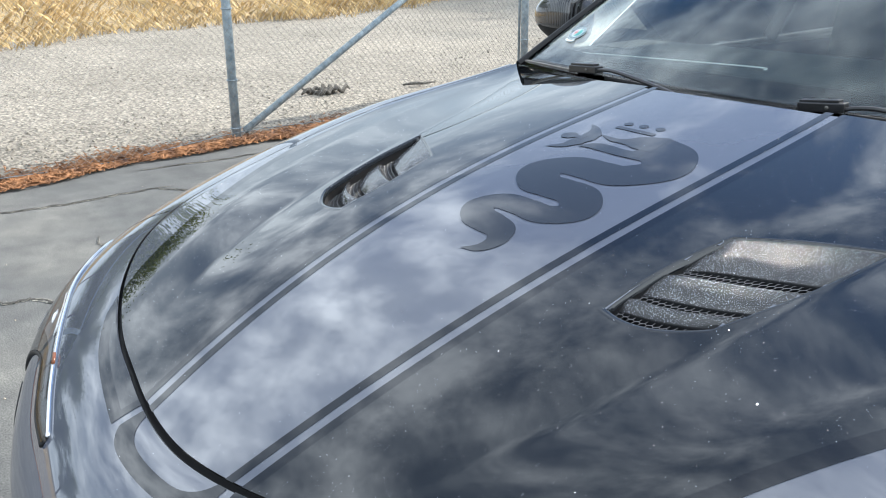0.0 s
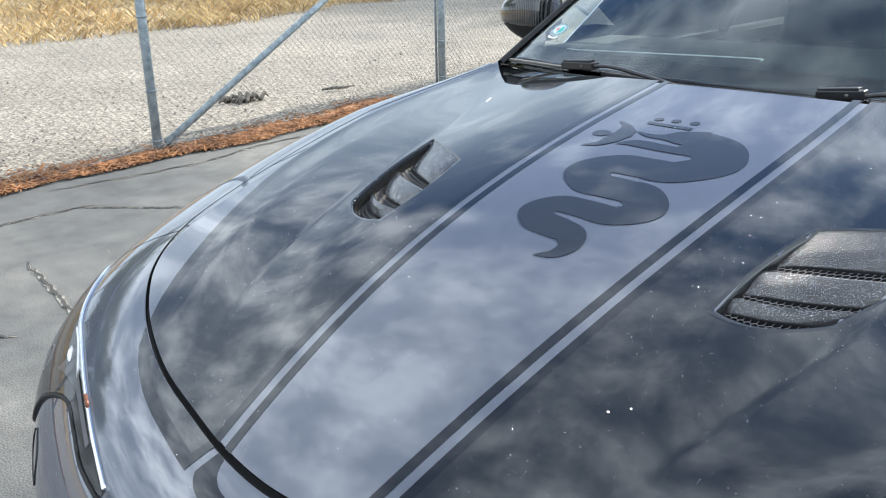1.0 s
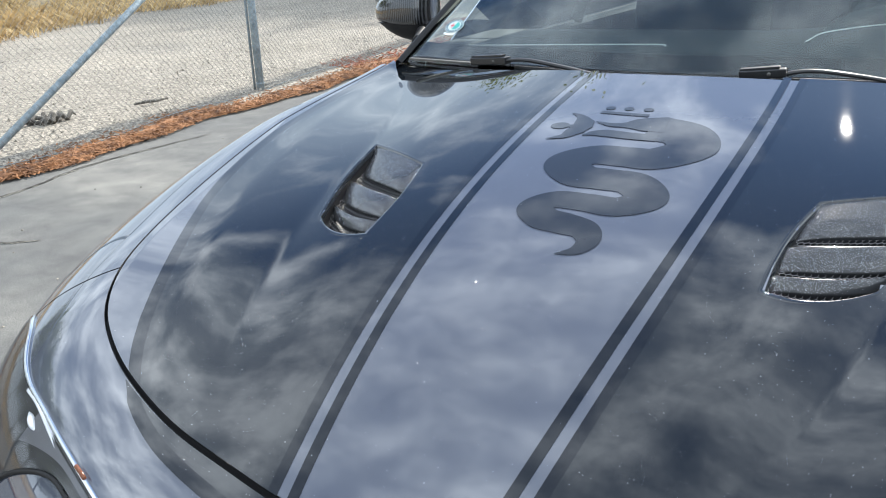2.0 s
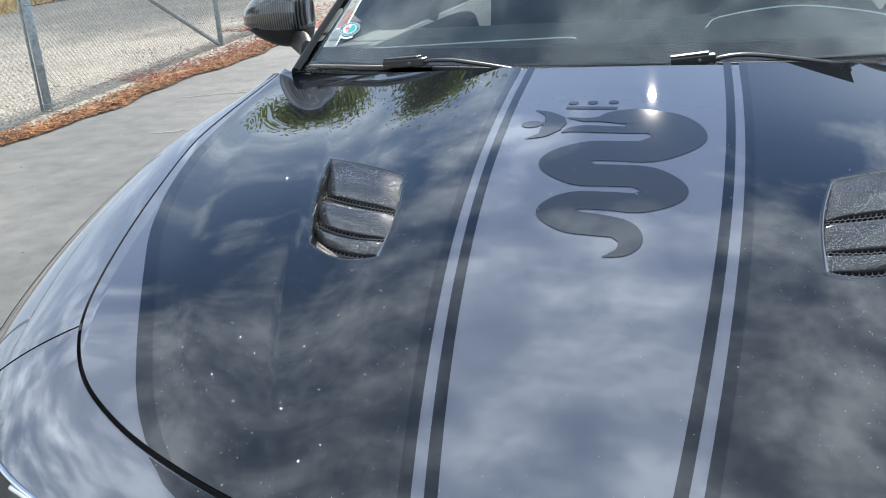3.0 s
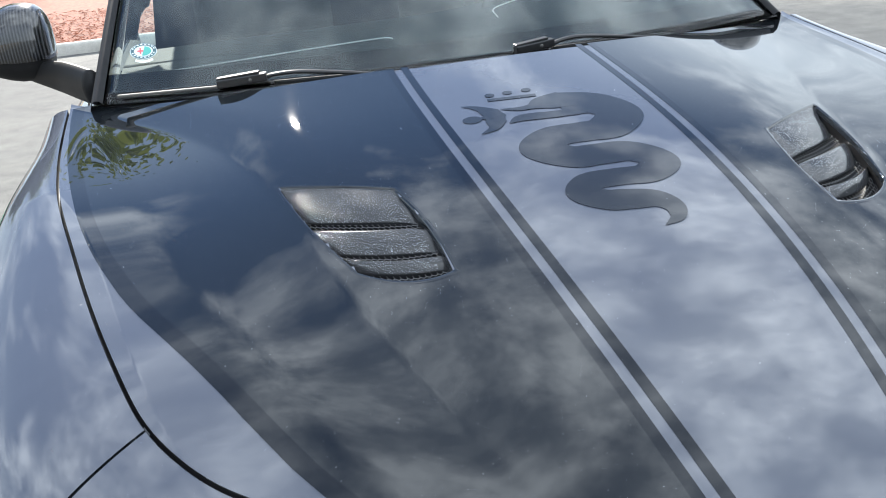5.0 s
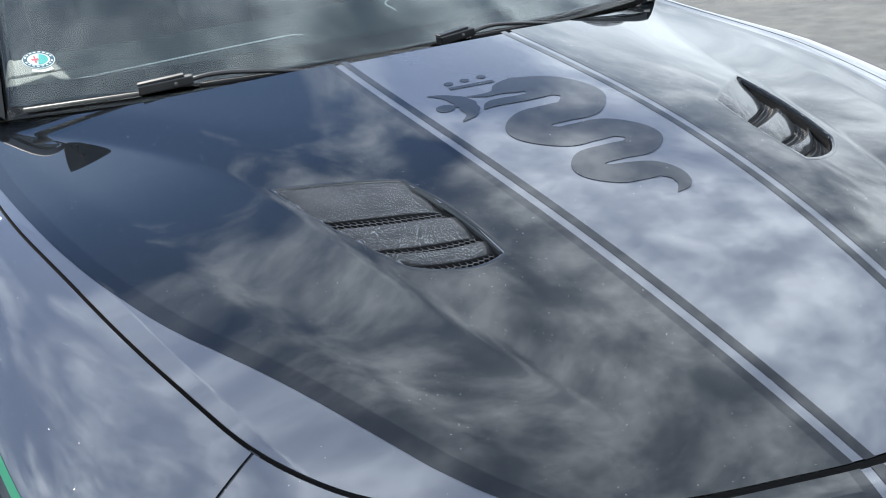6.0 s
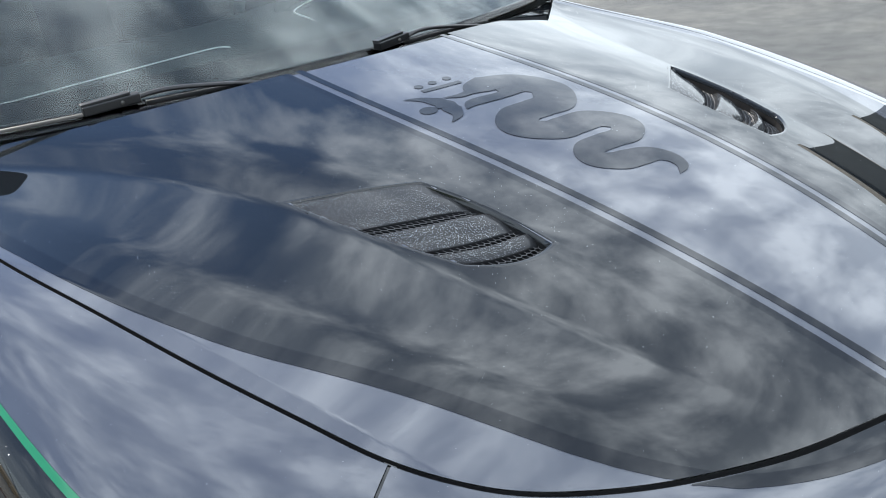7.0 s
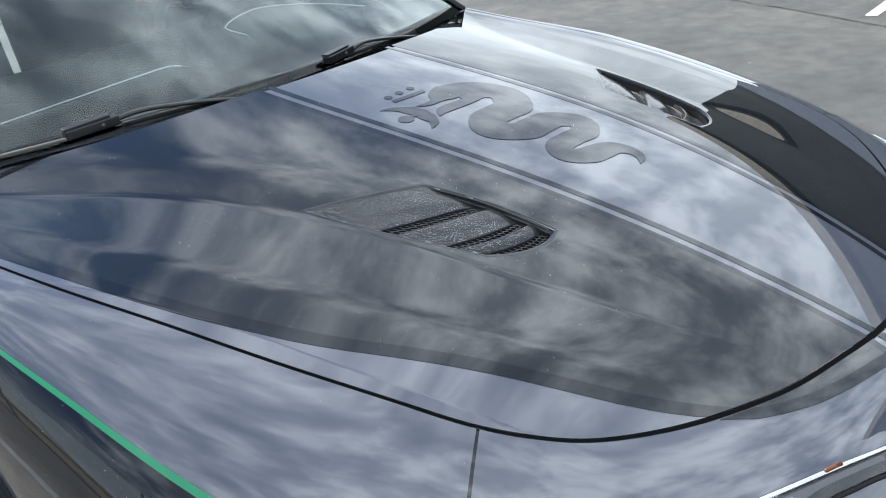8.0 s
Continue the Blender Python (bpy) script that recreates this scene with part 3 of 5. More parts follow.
# ---- trees behind the car ----
def build_tree(at, height, spread, seed, leaves=1300, label="leafy green broad-crowned tree beyond the car park", group="trees behind the car"):
    rng = random.Random(seed)
    ob = empty("tree", at)
    tagged(ob, label, "tree", group=group)
    k0 = height / 24
    pieces = [tube_data([(0, 0, -0.1), (0.05, 0, height * 0.2), (0.0, 0.1, height * 0.45), (0.1, 0.0, height * 0.75)], [0.2, 0.16, 0.11, 0.04], 9)]
    tips = []
    for k in range(16):
        a, z0 = rng.uniform(0, 6.3), rng.uniform(0.2, 0.62) * height
        L = spread * rng.uniform(0.6, 1.0)
        pts = [Vector((0.03, 0.05, z0)) + Vector((math.cos(a) * L * t, math.sin(a) * L * t, height * 0.24 * t + rng.uniform(-0.15, 0.15))) for t in (0, 0.33, 0.66, 1)]
        tips += [pts[1], pts[2], pts[3], pts[3]]
        pieces.append(tube_data(pts, [0.07, 0.05, 0.03, 0.012], 6))
    tips += [Vector((rng.uniform(-0.4, 0.4) * spread, rng.uniform(-0.4, 0.4) * spread, height * rng.uniform(0.7, 0.93))) for _ in range(14)]
    v, f = joined(pieces)
    part("trunk", v, f, BARK, ob)
    v, f = [], []
    for c in tips:
        rad = rng.uniform(1.4, 2.8) * k0
        for _ in range(leaves):
            d = Vector((rng.gauss(0, 1), rng.gauss(0, 1), rng.gauss(0, 0.75))) * rad * 0.55
            p = c + d
            a, b = Vector((rng.gauss(0, 1), rng.gauss(0, 1), rng.gauss(0, 1))).normalized(), Vector((rng.gauss(0, 1), rng.gauss(0, 1), rng.gauss(0, 1)))
            b = (b - a * b.dot(a)).normalized()
            s = rng.uniform(0.11, 0.24) * k0
            o = len(v)
            v += [p - a * s, p + b * s * 0.45, p + a * s, p - b * s * 0.45]
            f.append((o, o + 1, o + 2, o + 3))
    part("crown", v, f, LEAF, ob, smooth=False)


for at, h, s, k in (((-28.0, 60.0, 0.0), 23.0, 6.5, 1), ((-20.5, 61.0, 0.0), 28.0, 6.5, 2), ((-14.5, 62.0, 0.0), 28.5, 5.5, 3), ((-10.0, 69.0, 0.0), 30.0, 5.5, 4)):
    build_tree(at, h, s, k)
# a row out of view past the field, added to darken what the nose mirrors
for k in range(8):
    build_tree((-50.0 - 5 * (k % 3), -24.0 + 5.4 * k, 0.0), (13.0, 14.0, 13.0, 19.0, 23.0, 24.0, 20.0, 17.0)[k], 4.6, 20 + k, 260, "broad dark green tree out of view, added for its dark reflection", "trees beyond the field")


def build_building():
    """Low flat-roofed hall beside the car park; the far side of the bonnet mirrors it."""
    ob = empty("building", (13.0, -1.0, 0))
    tagged(ob, "long low dark grey rendered hall with flat roof", "building")
    wall = mottled("dark_render", (0.030, 0.045, 0.052), (0.045, 0.062, 0.070), 1.5, 0.8, 0.2, 0.004)
    a, b = Vector((17.5, 4.5, 0)), Vector((9.6, -9.0, 0))
    d = (b - a).normalized()
    n = Vector((-d.y, d.x, 0))
    if n.x < 0:
        n = -n
    o = Vector((13.0, -1.0, 0))
    H = 6.9
    c = [a - o, b - o, b + n * 12 - o, a + n * 12 - o]
    v = [tuple(p) for p in c] + [tuple(p + Vector((0, 0, H))) for p in c]
    part("wall", v, [(0, 1, 5, 4), (1, 2, 6, 5), (2, 3, 7, 6), (3, 0, 4, 7)], wall, ob, smooth=False)
    g = [a - o - n * 0.2 - d * 0.2, b - o - n * 0.2 + d * 0.2, b + n * 12.2 + d * 0.2 - o, a + n * 12.2 - d * 0.2 - o]
    v = [tuple(p + Vector((0, 0, H))) for p in g] + [tuple(p + Vector((0, 0, H + 0.35))) for p in g]
    part("roof", v, [(3, 2, 1, 0), (4, 5, 6, 7), (0, 1, 5, 4), (1, 2, 6, 5), (2, 3, 7, 6), (3, 0, 4, 7)], CONCRETE, ob, smooth=False)


build_building()


# ---- the car: shape of its skin ----
# crest lines of the bonnet: x as a polynomial of y
CREASE_A = (-0.09903, 0.63768, -0.84469, 0.62698, 0.29594)
CREASE_B = (0.10477, -0.35232, 0.61535, 0.41983)
SKIN = (0.8528, 0.4414, -0.27897, 0.09193, -0.08547, -0.06753, 0.02267, 0.05859, -0.08321, 0.10315)


def soft(t, w):
    """A bend from level to slope one, rounded over w."""
    return w * np.log1p(np.exp(np.clip(t / w, -60, 60)))


def skin_z(x, y):
    """Height of the bonnet's surface, carried on past its edges."""
    x, y = np.abs(np.asarray(x, float)), np.asarray(y, float)
    a, b = np.polyval(CREASE_A, y), np.polyval(CREASE_B, y)
    k = 1 / (1 + np.exp(-(y - 0.20) / 0.09))
    flat = 0.07 * np.exp(-((y - 0.22) / 0.22) ** 2)
    # the flank of the power dome falls to a valley at a, the shoulder beyond it turns down at b
    fold = k * (-0.075 * soft(x - a + 0.115, 0.022) + (0.105 + flat) * soft(x - a, 0.005) - (0.074 + 0.5 * flat) * soft(x - b, 0.010))
    q = x * x
    c = SKIN
    return c[0] + c[1] * y + c[2] * y * y + c[3] * y ** 3 + c[4] * q + c[5] * q * q + c[6] * q * y + c[7] * q * q * y + c[8] * q * y * y + c[9] * q ** 3 + fold + 0.11 * q * np.maximum(y - 0.95, 0) ** 2


def skin_normal(x, y, h=0.002):
    n = np.stack([-(skin_z(x + h, y) - skin_z(x - h, y)) / (2 * h), -(skin_z(x, y + h) - skin_z(x, y - h)) / (2 * h), np.ones_like(x)], -1).reshape(-1, 3)
    return n / np.linalg.norm(n, axis=1, keepdims=True)


HALF = [(0.0, -0.083), (0.11, -0.073), (0.225, -0.048), (0.36, -0.012), (0.505, 0.05), (0.611, 0.115), (0.675, 0.172), (0.729, 0.255), (0.763, 0.355), (0.804, 0.51), (0.843, 0.69), (0.885, 0.905), (0.905, 1.1), (0.913, 1.27), (0.915, 1.42)]
EDGE = spline([(-x, y) for x, y in reversed(HALF[1:])] + HALF, 321)      # the shut line of the bonnet, in plan
ELEN = np.concatenate([[0], np.cumsum(np.linalg.norm(np.diff(EDGE, axis=0), axis=1))])


def eased(a, sigma):
    """Smooths a row of samples, ends carried on straight."""
    m = 4 * sigma
    k = np.exp(-0.5 * (np.arange(-m, m + 1) / sigma) ** 2)
    return np.convolve(np.pad(a, m, mode="reflect", reflect_type="odd"), k / k.sum(), "valid")


UNIT = 1.914                            # metres of shut line for each unit of s
S_END = float(ELEN[-1] / 2 / UNIT)
TAB_S = np.linspace(-S_END, S_END, 2101)
_d = (TAB_S + S_END) * UNIT
TAB_P = np.stack([eased(np.interp(_d, ELEN, EDGE[:, k]), 12) for k in (0, 1)], -1)
_t = np.stack([eased(np.gradient(TAB_P[:, k]), 26) for k in (0, 1)], -1)
TAB_N = np.stack([_t[:, 1], -_t[:, 0]], -1) / np.linalg.norm(_t, axis=1, keepdims=True)


def edge_at(s):
    """The shut line at s, from -1 (rear, passenger's side) over 0 (nose) to 1."""
    return np.stack([np.interp(np.asarray(s, float), TAB_S, TAB_P[:, k]) for k in (0, 1)], -1)


def edge_normal(s):
    n = np.stack([np.interp(np.asarray(s, float), TAB_S, TAB_N[:, k]) for k in (0, 1)], -1)
    return n / np.linalg.norm(n, axis=-1, keepdims=True)


def gap_half(s):
    """Half the width of the shut line: wider at the nose."""
    return 0.0026 + 0.0022 * np.exp(-(np.asarray(s) / 0.25) ** 2)


def s_of_y(y):
    """s on the driver's side where the shut line has that y."""
    ss = np.linspace(0.0, 1, 400)
    return float(np.interp(y, edge_at(ss)[:, 1], ss))


ROLL_Y = (-0.085, -0.02, 0.12, 0.255, 0.5, 0.7, 0.9, 1.31)
ROLL_W = (0.185, 0.20, 0.232, 0.275, 0.25, 0.205, 0.150, 0.055)
ROLL_H = (0.20, 0.23, 0.28, 0.24, 0.20, 0.17, 0.15, 0.13)


_roll = spline(list(zip(ROLL_Y, ROLL_W, ROLL_H)), 300)
ROLL = np.stack([np.convolve(np.pad(_roll[:, k], 25, mode="edge"), np.ones(51) / 51, "valid") for k in range(3)], -1)


TAB_W, TAB_H = (eased(np.interp(TAB_P[:, 1], ROLL[:, 0], ROLL[:, k]), 26) for k in (1, 2))
_e = 0.01
TAB_G = eased(np.clip((skin_z(TAB_P[:, 0] + TAB_N[:, 0] * _e, TAB_P[:, 1] + TAB_N[:, 1] * _e) - skin_z(TAB_P[:, 0], TAB_P[:, 1])) / _e, -0.35, -0.02), 30)


def shell(s, q, lift=0.0):
    """Skin outside the shut line: q 0 to 1 rolls over the edge, 1 to 2 goes down the side."""
    s, q = np.broadcast_arrays(np.asarray(s, float), np.asarray(q, float))
    p, n = edge_at(s), edge_normal(s)
    w, h, g = (np.interp(s, TAB_S, a) for a in (TAB_W, TAB_H, TAB_G))
    th = np.clip(q, 0, 1) * math.pi / 2
    u = w * np.sin(th) ** 0.77          # flat next to the shut line, tighter towards the edge
    z0 = skin_z(p[..., 0], p[..., 1])
    z = z0 + g * u - h * (1 - np.maximum(np.cos(th), 0) ** 0.77)
    low = np.clip(q - 1, 0, 1)
    z = z + (0.24 - z) * low
    u = u - 0.12 * low + 0.02 * np.sin(math.pi * low)
    x, y = p[..., 0] + n[..., 0] * (u + lift * np.sin(th)), p[..., 1] + n[..., 1] * (u + lift * np.sin(th))
    return np.stack([x, y, z + lift * np.cos(th) * (q <= 1)], -1)


def rear_y(x):
    return 1.13 + 0.385 * np.asarray(x) ** 2


VENT = ((0.303, 0.388), (0.432, 0.440), (0.336, 0.626), (0.511, 0.740))   # inner front, outer front, inner rear, outer rear


def vent_xy(u, v):
    a, b, c, d = (np.array(p) for p in VENT)
    u, v = np.asarray(u, float)[..., None], np.asarray(v, float)[..., None]
    p = (a * (1 - u) + b * u) * (1 - v) + (c * (1 - u) + d * u) * v
    # rounded front end and slightly bowed sides
    p = p + np.array((0.0, -0.024)) * 4 * u * (1 - u) * (1 - v) ** 2
    return p + np.array((0.008, -0.004)) * ((2 * u - 1) * np.sin(math.pi * v))


def outline():
    t = np.linspace(0, 1, 24)
    one, zero = np.ones_like(t), np.zeros_like(t)
    return np.vstack([vent_xy(t, zero), vent_xy(one, t)[1:], vent_xy(t[::-1], one)[1:], vent_xy(zero, t[::-1])[1:-1]])


VENT_LINE = outline()


def in_vent(x, y, grow=1.0):
    c = VENT_LINE.mean(0)
    poly = c + (VENT_LINE - c) * grow
    x, y = abs(x), y
    if not (0.25 < x < 0.56 and 0.33 < y < 0.80):
        return False
    a, b = poly, np.roll(poly, -1, axis=0)
    cross = ((a[:, 1] > y) != (b[:, 1] > y)) & (x < (b[:, 0] - a[:, 0]) * (y - a[:, 1]) / (b[:, 1] - a[:, 1] + 1e-12) + a[:, 0])
    return bool(cross.sum() % 2)


car = empty("car", (0, 2.0, 0))
tagged(car, "dark grey sports utility car with striped vented bonnet", "car")
CAR_AT = np.array((0, 2.0, 0))


def cpart(name, verts, faces, mat, parent=None, label="", smooth=True, normals=None):
    """A part of the car; the places are given in the world."""
    return part(name, np.asarray([tuple(v) for v in verts], float) - CAR_AT, faces, mat, parent or car, label, smooth, normals)


def build_hood():
    ss = np.linspace(-S_END + 0.003, S_END - 0.003, 297)
    p, n = edge_at(ss), edge_normal(ss)
    p = p - n * gap_half(ss)[:, None]
    nv = 150
    t = np.linspace(0, 1, nv)
    y = p[:, 1][:, None] + (np.maximum(rear_y(p[:, 0]), p[:, 1] + 0.004) - p[:, 1])[:, None] * t[None]
    x = np.repeat(p[:, 0][:, None], nv, 1)
    # slightly turned-down rear lip
    z = skin_z(x, y) - 0.012 * np.clip((t - 0.985) / 0.015, 0, 1)[None] ** 2
    v = np.stack([x, y, z], -1).reshape(-1, 3)
    xc, yc = (x[1:, 1:] + x[:-1, :-1]) / 2, (y[1:, 1:] + y[:-1, :-1]) / 2
    hole = {(i, j) for i in range(len(ss) - 1) for j in range(nv - 1) if in_vent(xc[i, j], yc[i, j], 1.03)}
    f = grid_faces(len(ss), nv, lambda i, j: (i, j) not in hole)
    return cpart("hood", v, f, PAINT, None, "grey metallic bonnet with charcoal film and stripes", normals=skin_normal(x, y))


hood = build_hood()


def film(name, xa, xb, ya, yb, mat, parent, nx, ny, lift=0.0006, cut=False, label="", side=1):
    """Thin film on the skin between x = xa(y) and xb(y)."""
    ys = np.linspace(ya, yb, ny)
    t = np.linspace(0, 1, nx)
    x = np.array([xa(y) for y in ys])[:, None] * (1 - t) + np.array([xb(y) for y in ys])[:, None] * t
    y = np.repeat(ys[:, None], nx, 1)
    ps, keep = edge_at(np.linspace(0, 0.98, 300)), None
    front = np.interp(np.abs(x), ps[:, 0], ps[:, 1]) + 0.0035
    y = np.maximum(y, front)
    y = np.minimum(y, rear_y(x) - 0.003)
    z = skin_z(x, y) + lift
    if cut:
        xc, yc = (x[1:, 1:] + x[:-1, :-1]) / 2, (y[1:, 1:] + y[:-1, :-1]) / 2
        bad = {(i, j) for i in range(ny - 1) for j in range(nx - 1) if in_vent(xc[i, j], yc[i, j], 1.03)}
        keep = lambda i, j: (i, j) not in bad
    f = grid_faces(ny, nx, keep)
    if side > 0:
        f = [tuple(reversed(q)) for q in f]
    return cpart(name, np.stack([x * side, y, z], -1).reshape(-1, 3), f, mat, parent, label, normals=skin_normal(x * side, y))


def mid_stripe(y):
    """x of the light line in the middle of the double stripe."""
    return 0.14109 + 0.15761 * y - 0.09704 * y * y + 0.01175 * y ** 3


OUTER_Y = (-0.02, 0.05, 0.1, 0.19, 0.32, 0.5, 0.66, 0.8, 0.95, 1.1, 1.35)
OUTER_X = (0.43, 0.502, 0.544, 0.596, 0.662, 0.755, 0.811, 0.845, 0.870, 0.890, 0.906)


def outer_stripe(y):
    return float(np.interp(y, OUTER_Y, OUTER_X) + np.interp(y + 0.04, OUTER_Y, OUTER_X) + np.interp(y - 0.04, OUTER_Y, OUTER_X)) / 3


for sd in (-1, 1):
    film("stripe", lambda y: mid_stripe(y) - 0.0225, lambda y: mid_stripe(y) - 0.0075, -0.09, 1.18, STRIPE, hood, 4, 150, label="black pinstripe film", side=sd)
    film("stripe", lambda y: mid_stripe(y) + 0.0075, lambda y: mid_stripe(y) + 0.0225, -0.09, 1.18, STRIPE, hood, 4, 150, label="black pinstripe film", side=sd)
    slip = 0.016 if sd > 0 else 0.0       # the driver's side was laid a little further in
    film("film_panel", lambda y: mid_stripe(y) + 0.0225, lambda y: outer_stripe(y) - 0.026 - slip, -0.09, 1.42, FILM, hood, 90, 190, cut=True, label="charcoal film panel", side=sd)
    film("edge_stripe", lambda y: outer_stripe(y) - 0.026 - slip, lambda y: outer_stripe(y) - slip, 0.02, 1.42, STRIPE, hood, 5, 150, label="black edge stripe film", side=sd)


def ribbon(centre, name, parent, mat, lift=0.0011, n=220):
    """A flat film cut along a winding line: rows of x, y, width."""
    c = spline(centre, n)
    d = np.gradient(c[:, :2], axis=0)
    d /= np.linalg.norm(d, axis=1, keepdims=True)
    nn = np.stack([-d[:, 1], d[:, 0]], -1)
    # the inner edge of a tight bend stops short of the bend's centre
    step = np.linalg.norm(np.gradient(c[:, :2], axis=0), axis=1)
    bend = (d[:, 0] * np.gradient(d[:, 1]) - d[:, 1] * np.gradient(d[:, 0])) / step
    bend = np.convolve(np.pad(bend, 3, mode="edge"), np.ones(7) / 7, "valid")
    half = np.maximum(c[:, 2], 0.001) / 2
    up = np.where(bend > 0, np.minimum(half, 0.97 / np.maximum(bend, 1e-6)), half)
    dn = np.where(bend < 0, np.minimum(half, 0.97 / np.maximum(-bend, 1e-6)), half)
    t = np.linspace(0, 1, 5)
    off = -dn[:, None] * (1 - t) + up[:, None] * t
    x = c[:, 0][:, None] + nn[:, 0][:, None] * off
    y = c[:, 1][:, None] + nn[:, 1][:, None] * off
    v = np.stack([x, y, skin_z(x, y) + lift], -1).reshape(-1, 3)
    f = [tuple(reversed(q)) for q in grid_faces(n, 5)]
    return cpart(name, v, f, mat, parent, normals=skin_normal(x, y))


def disc_film(cx, cy, rx, ry, name, parent, mat, lift=0.0011, n=28):
    v = [(cx, cy)] + [(cx + rx * math.cos(2 * math.pi * k / n), cy + ry * math.sin(2 * math.pi * k / n)) for k in range(n)]
    f = [(0, 1 + k, 1 + (k + 1) % n) for k in range(n)]
    a = np.array(v)
    return cpart(name, np.column_stack([a, skin_z(a[:, 0], a[:, 1]) + lift]), f, mat, parent)


# winding emblem film on the middle of the bonnet
WIND = [(0.018, 0.388, 0.001), (0.045, 0.403, 0.022), (0.053, 0.430, 0.036), (0.036, 0.456, 0.047), (-0.002, 0.466, 0.055), (-0.035, 0.474, 0.056), (-0.063, 0.502, 0.052), (-0.038, 0.530, 0.052), (0.012, 0.531, 0.052),
        (0.062, 0.529, 0.056), (0.097, 0.562, 0.066), (0.064, 0.604, 0.070), (0.010, 0.610, 0.071), (-0.034, 0.615, 0.073), (-0.070, 0.658, 0.077), (-0.034, 0.694, 0.075), (0.020, 0.696, 0.075), (0.070, 0.700, 0.081), (0.1135, 0.752, 0.087),
        (0.088, 0.806, 0.098), (0.028, 0.824, 0.108)]
ribbon(WIND, "emblem_body", hood, DECAL, n=420)
ribbon([(0.046, 0.842, 0.074), (0.0, 0.836, 0.056), (-0.028, 0.828, 0.022), (-0.053, 0.827, 0.015), (-0.085, 0.838, 0.002)], "emblem_bar", hood, DECAL, 0.0013, n=60)
ribbon([(0.046, 0.780, 0.028), (0.0, 0.781, 0.028), (-0.058, 0.786, 0.027), (-0.088, 0.773, 0.003)], "emblem_bar", hood, DECAL, 0.0013, n=40)
ribbon([(-0.083, 0.812, 0.003), (-0.102, 0.826, 0.038), (-0.117, 0.853, 0.022), (-0.131, 0.868, 0.012), (-0.148, 0.879, 0.002)], "emblem_fork", hood, DECAL, n=60)
ribbon([(-0.083, 0.812, 0.003), (-0.104, 0.798, 0.038), (-0.117, 0.768, 0.022), (-0.131, 0.757, 0.012), (-0.148, 0.749, 0.002)], "emblem_fork", hood, DECAL, 0.0013, n=60)
disc_film(-0.146, 0.813, 0.018, 0.015, "emblem_dot", hood, DECAL)
ribbon([(-0.128, 0.812, 0.010), (-0.118, 0.812, 0.016), (-0.108, 0.812, 0.022)], "emblem_bar", hood, DECAL, 0.0015, n=10)
ribbon([(-0.093, 0.888, 0.012), (-0.046, 0.883, 0.012), (0.001, 0.880, 0.012)], "emblem_bar", hood, DECAL, n=16)
for cx in (-0.082, -0.046, -0.008):
    disc_film(cx, 0.910, 0.0095, 0.0085, "emblem_dot", hood, DECAL)


# ---- fenders, front bumper, lamps ----
S_SEAM = s_of_y(0.255)


def shell_panel(name, s0, s1, ns, q1, nq, mat, label=""):
    s, q = np.linspace(s0, s1, ns), np.concatenate([np.linspace(0, 1, nq), np.linspace(1, q1, 10)[1:]])
    g = shell(s[:, None], q[None])
    n = edge_normal(s)
    g[:, 0, :2] += n * gap_half(s)[:, None]
    g[:, 0, 2] += np.interp(s, TAB_S, TAB_G) * gap_half(s) - 0.0004
    nq2 = len(q)
    v = g.reshape(-1, 3)
    f = [tuple(reversed(a)) for a in grid_faces(ns, nq2)]
    return cpart(name, v, f, mat, None, label)


fender_p = shell_panel("fender", -S_END, -S_SEAM - 0.001, 170, 2.0, 40, PAINT, "grey metallic front fender")
fender_d = shell_panel("fender", S_SEAM + 0.001, S_END, 170, 2.0, 40, PAINT, "grey metallic front fender")
bumper = shell_panel("front_bumper", -S_SEAM + 0.001, S_SEAM - 0.001, 240, 2.0, 44, PAINT, "grey metallic nose and front bumper")


def gap_floor():
    s = np.linspace(-S_END, S_END, 200)
    p, n = edge_at(s), edge_normal(s)
    rows = []
    for off, dz in ((-1.15, -0.0012), (-1.0, -0.016), (1.0, -0.016), (1.15, -0.0012)):
        q = p + n * (off * gap_half(s))[:, None]
        rows.append(np.column_stack([q, skin_z(p[:, 0], p[:, 1]) + dz]))
    v = np.stack(rows, 1).reshape(-1, 3)
    cpart("shut_line_seal", v, grid_faces(200, 4), GAP)
    for sd in (-1, 1):
        q = np.linspace(0, 1.4, 30)
        a = shell(sd * (S_SEAM - 0.004), q, -0.0025)
        b = shell(sd * (S_SEAM + 0.004), q, -0.0025)
        cpart("seam_seal", np.stack([a, b], 1).reshape(-1, 3), grid_faces(30, 2), FILM)


gap_floor()


def shell_film(name, s0, s1, qa, qb, ns, nq, mat, parent, lift=0.0008, label=""):
    s = np.linspace(s0, s1, ns)
    t = np.linspace(0, 1, nq)
    q = np.array([qa(k) for k in s])[:, None] * (1 - t) + np.array([qb(k) for k in s])[:, None] * t
    g = shell(s[:, None] + 0 * q, q, lift)
    return cpart(name, g.reshape(-1, 3), [tuple(reversed(a)) for a in grid_faces(ns, nq)], mat, parent, label)


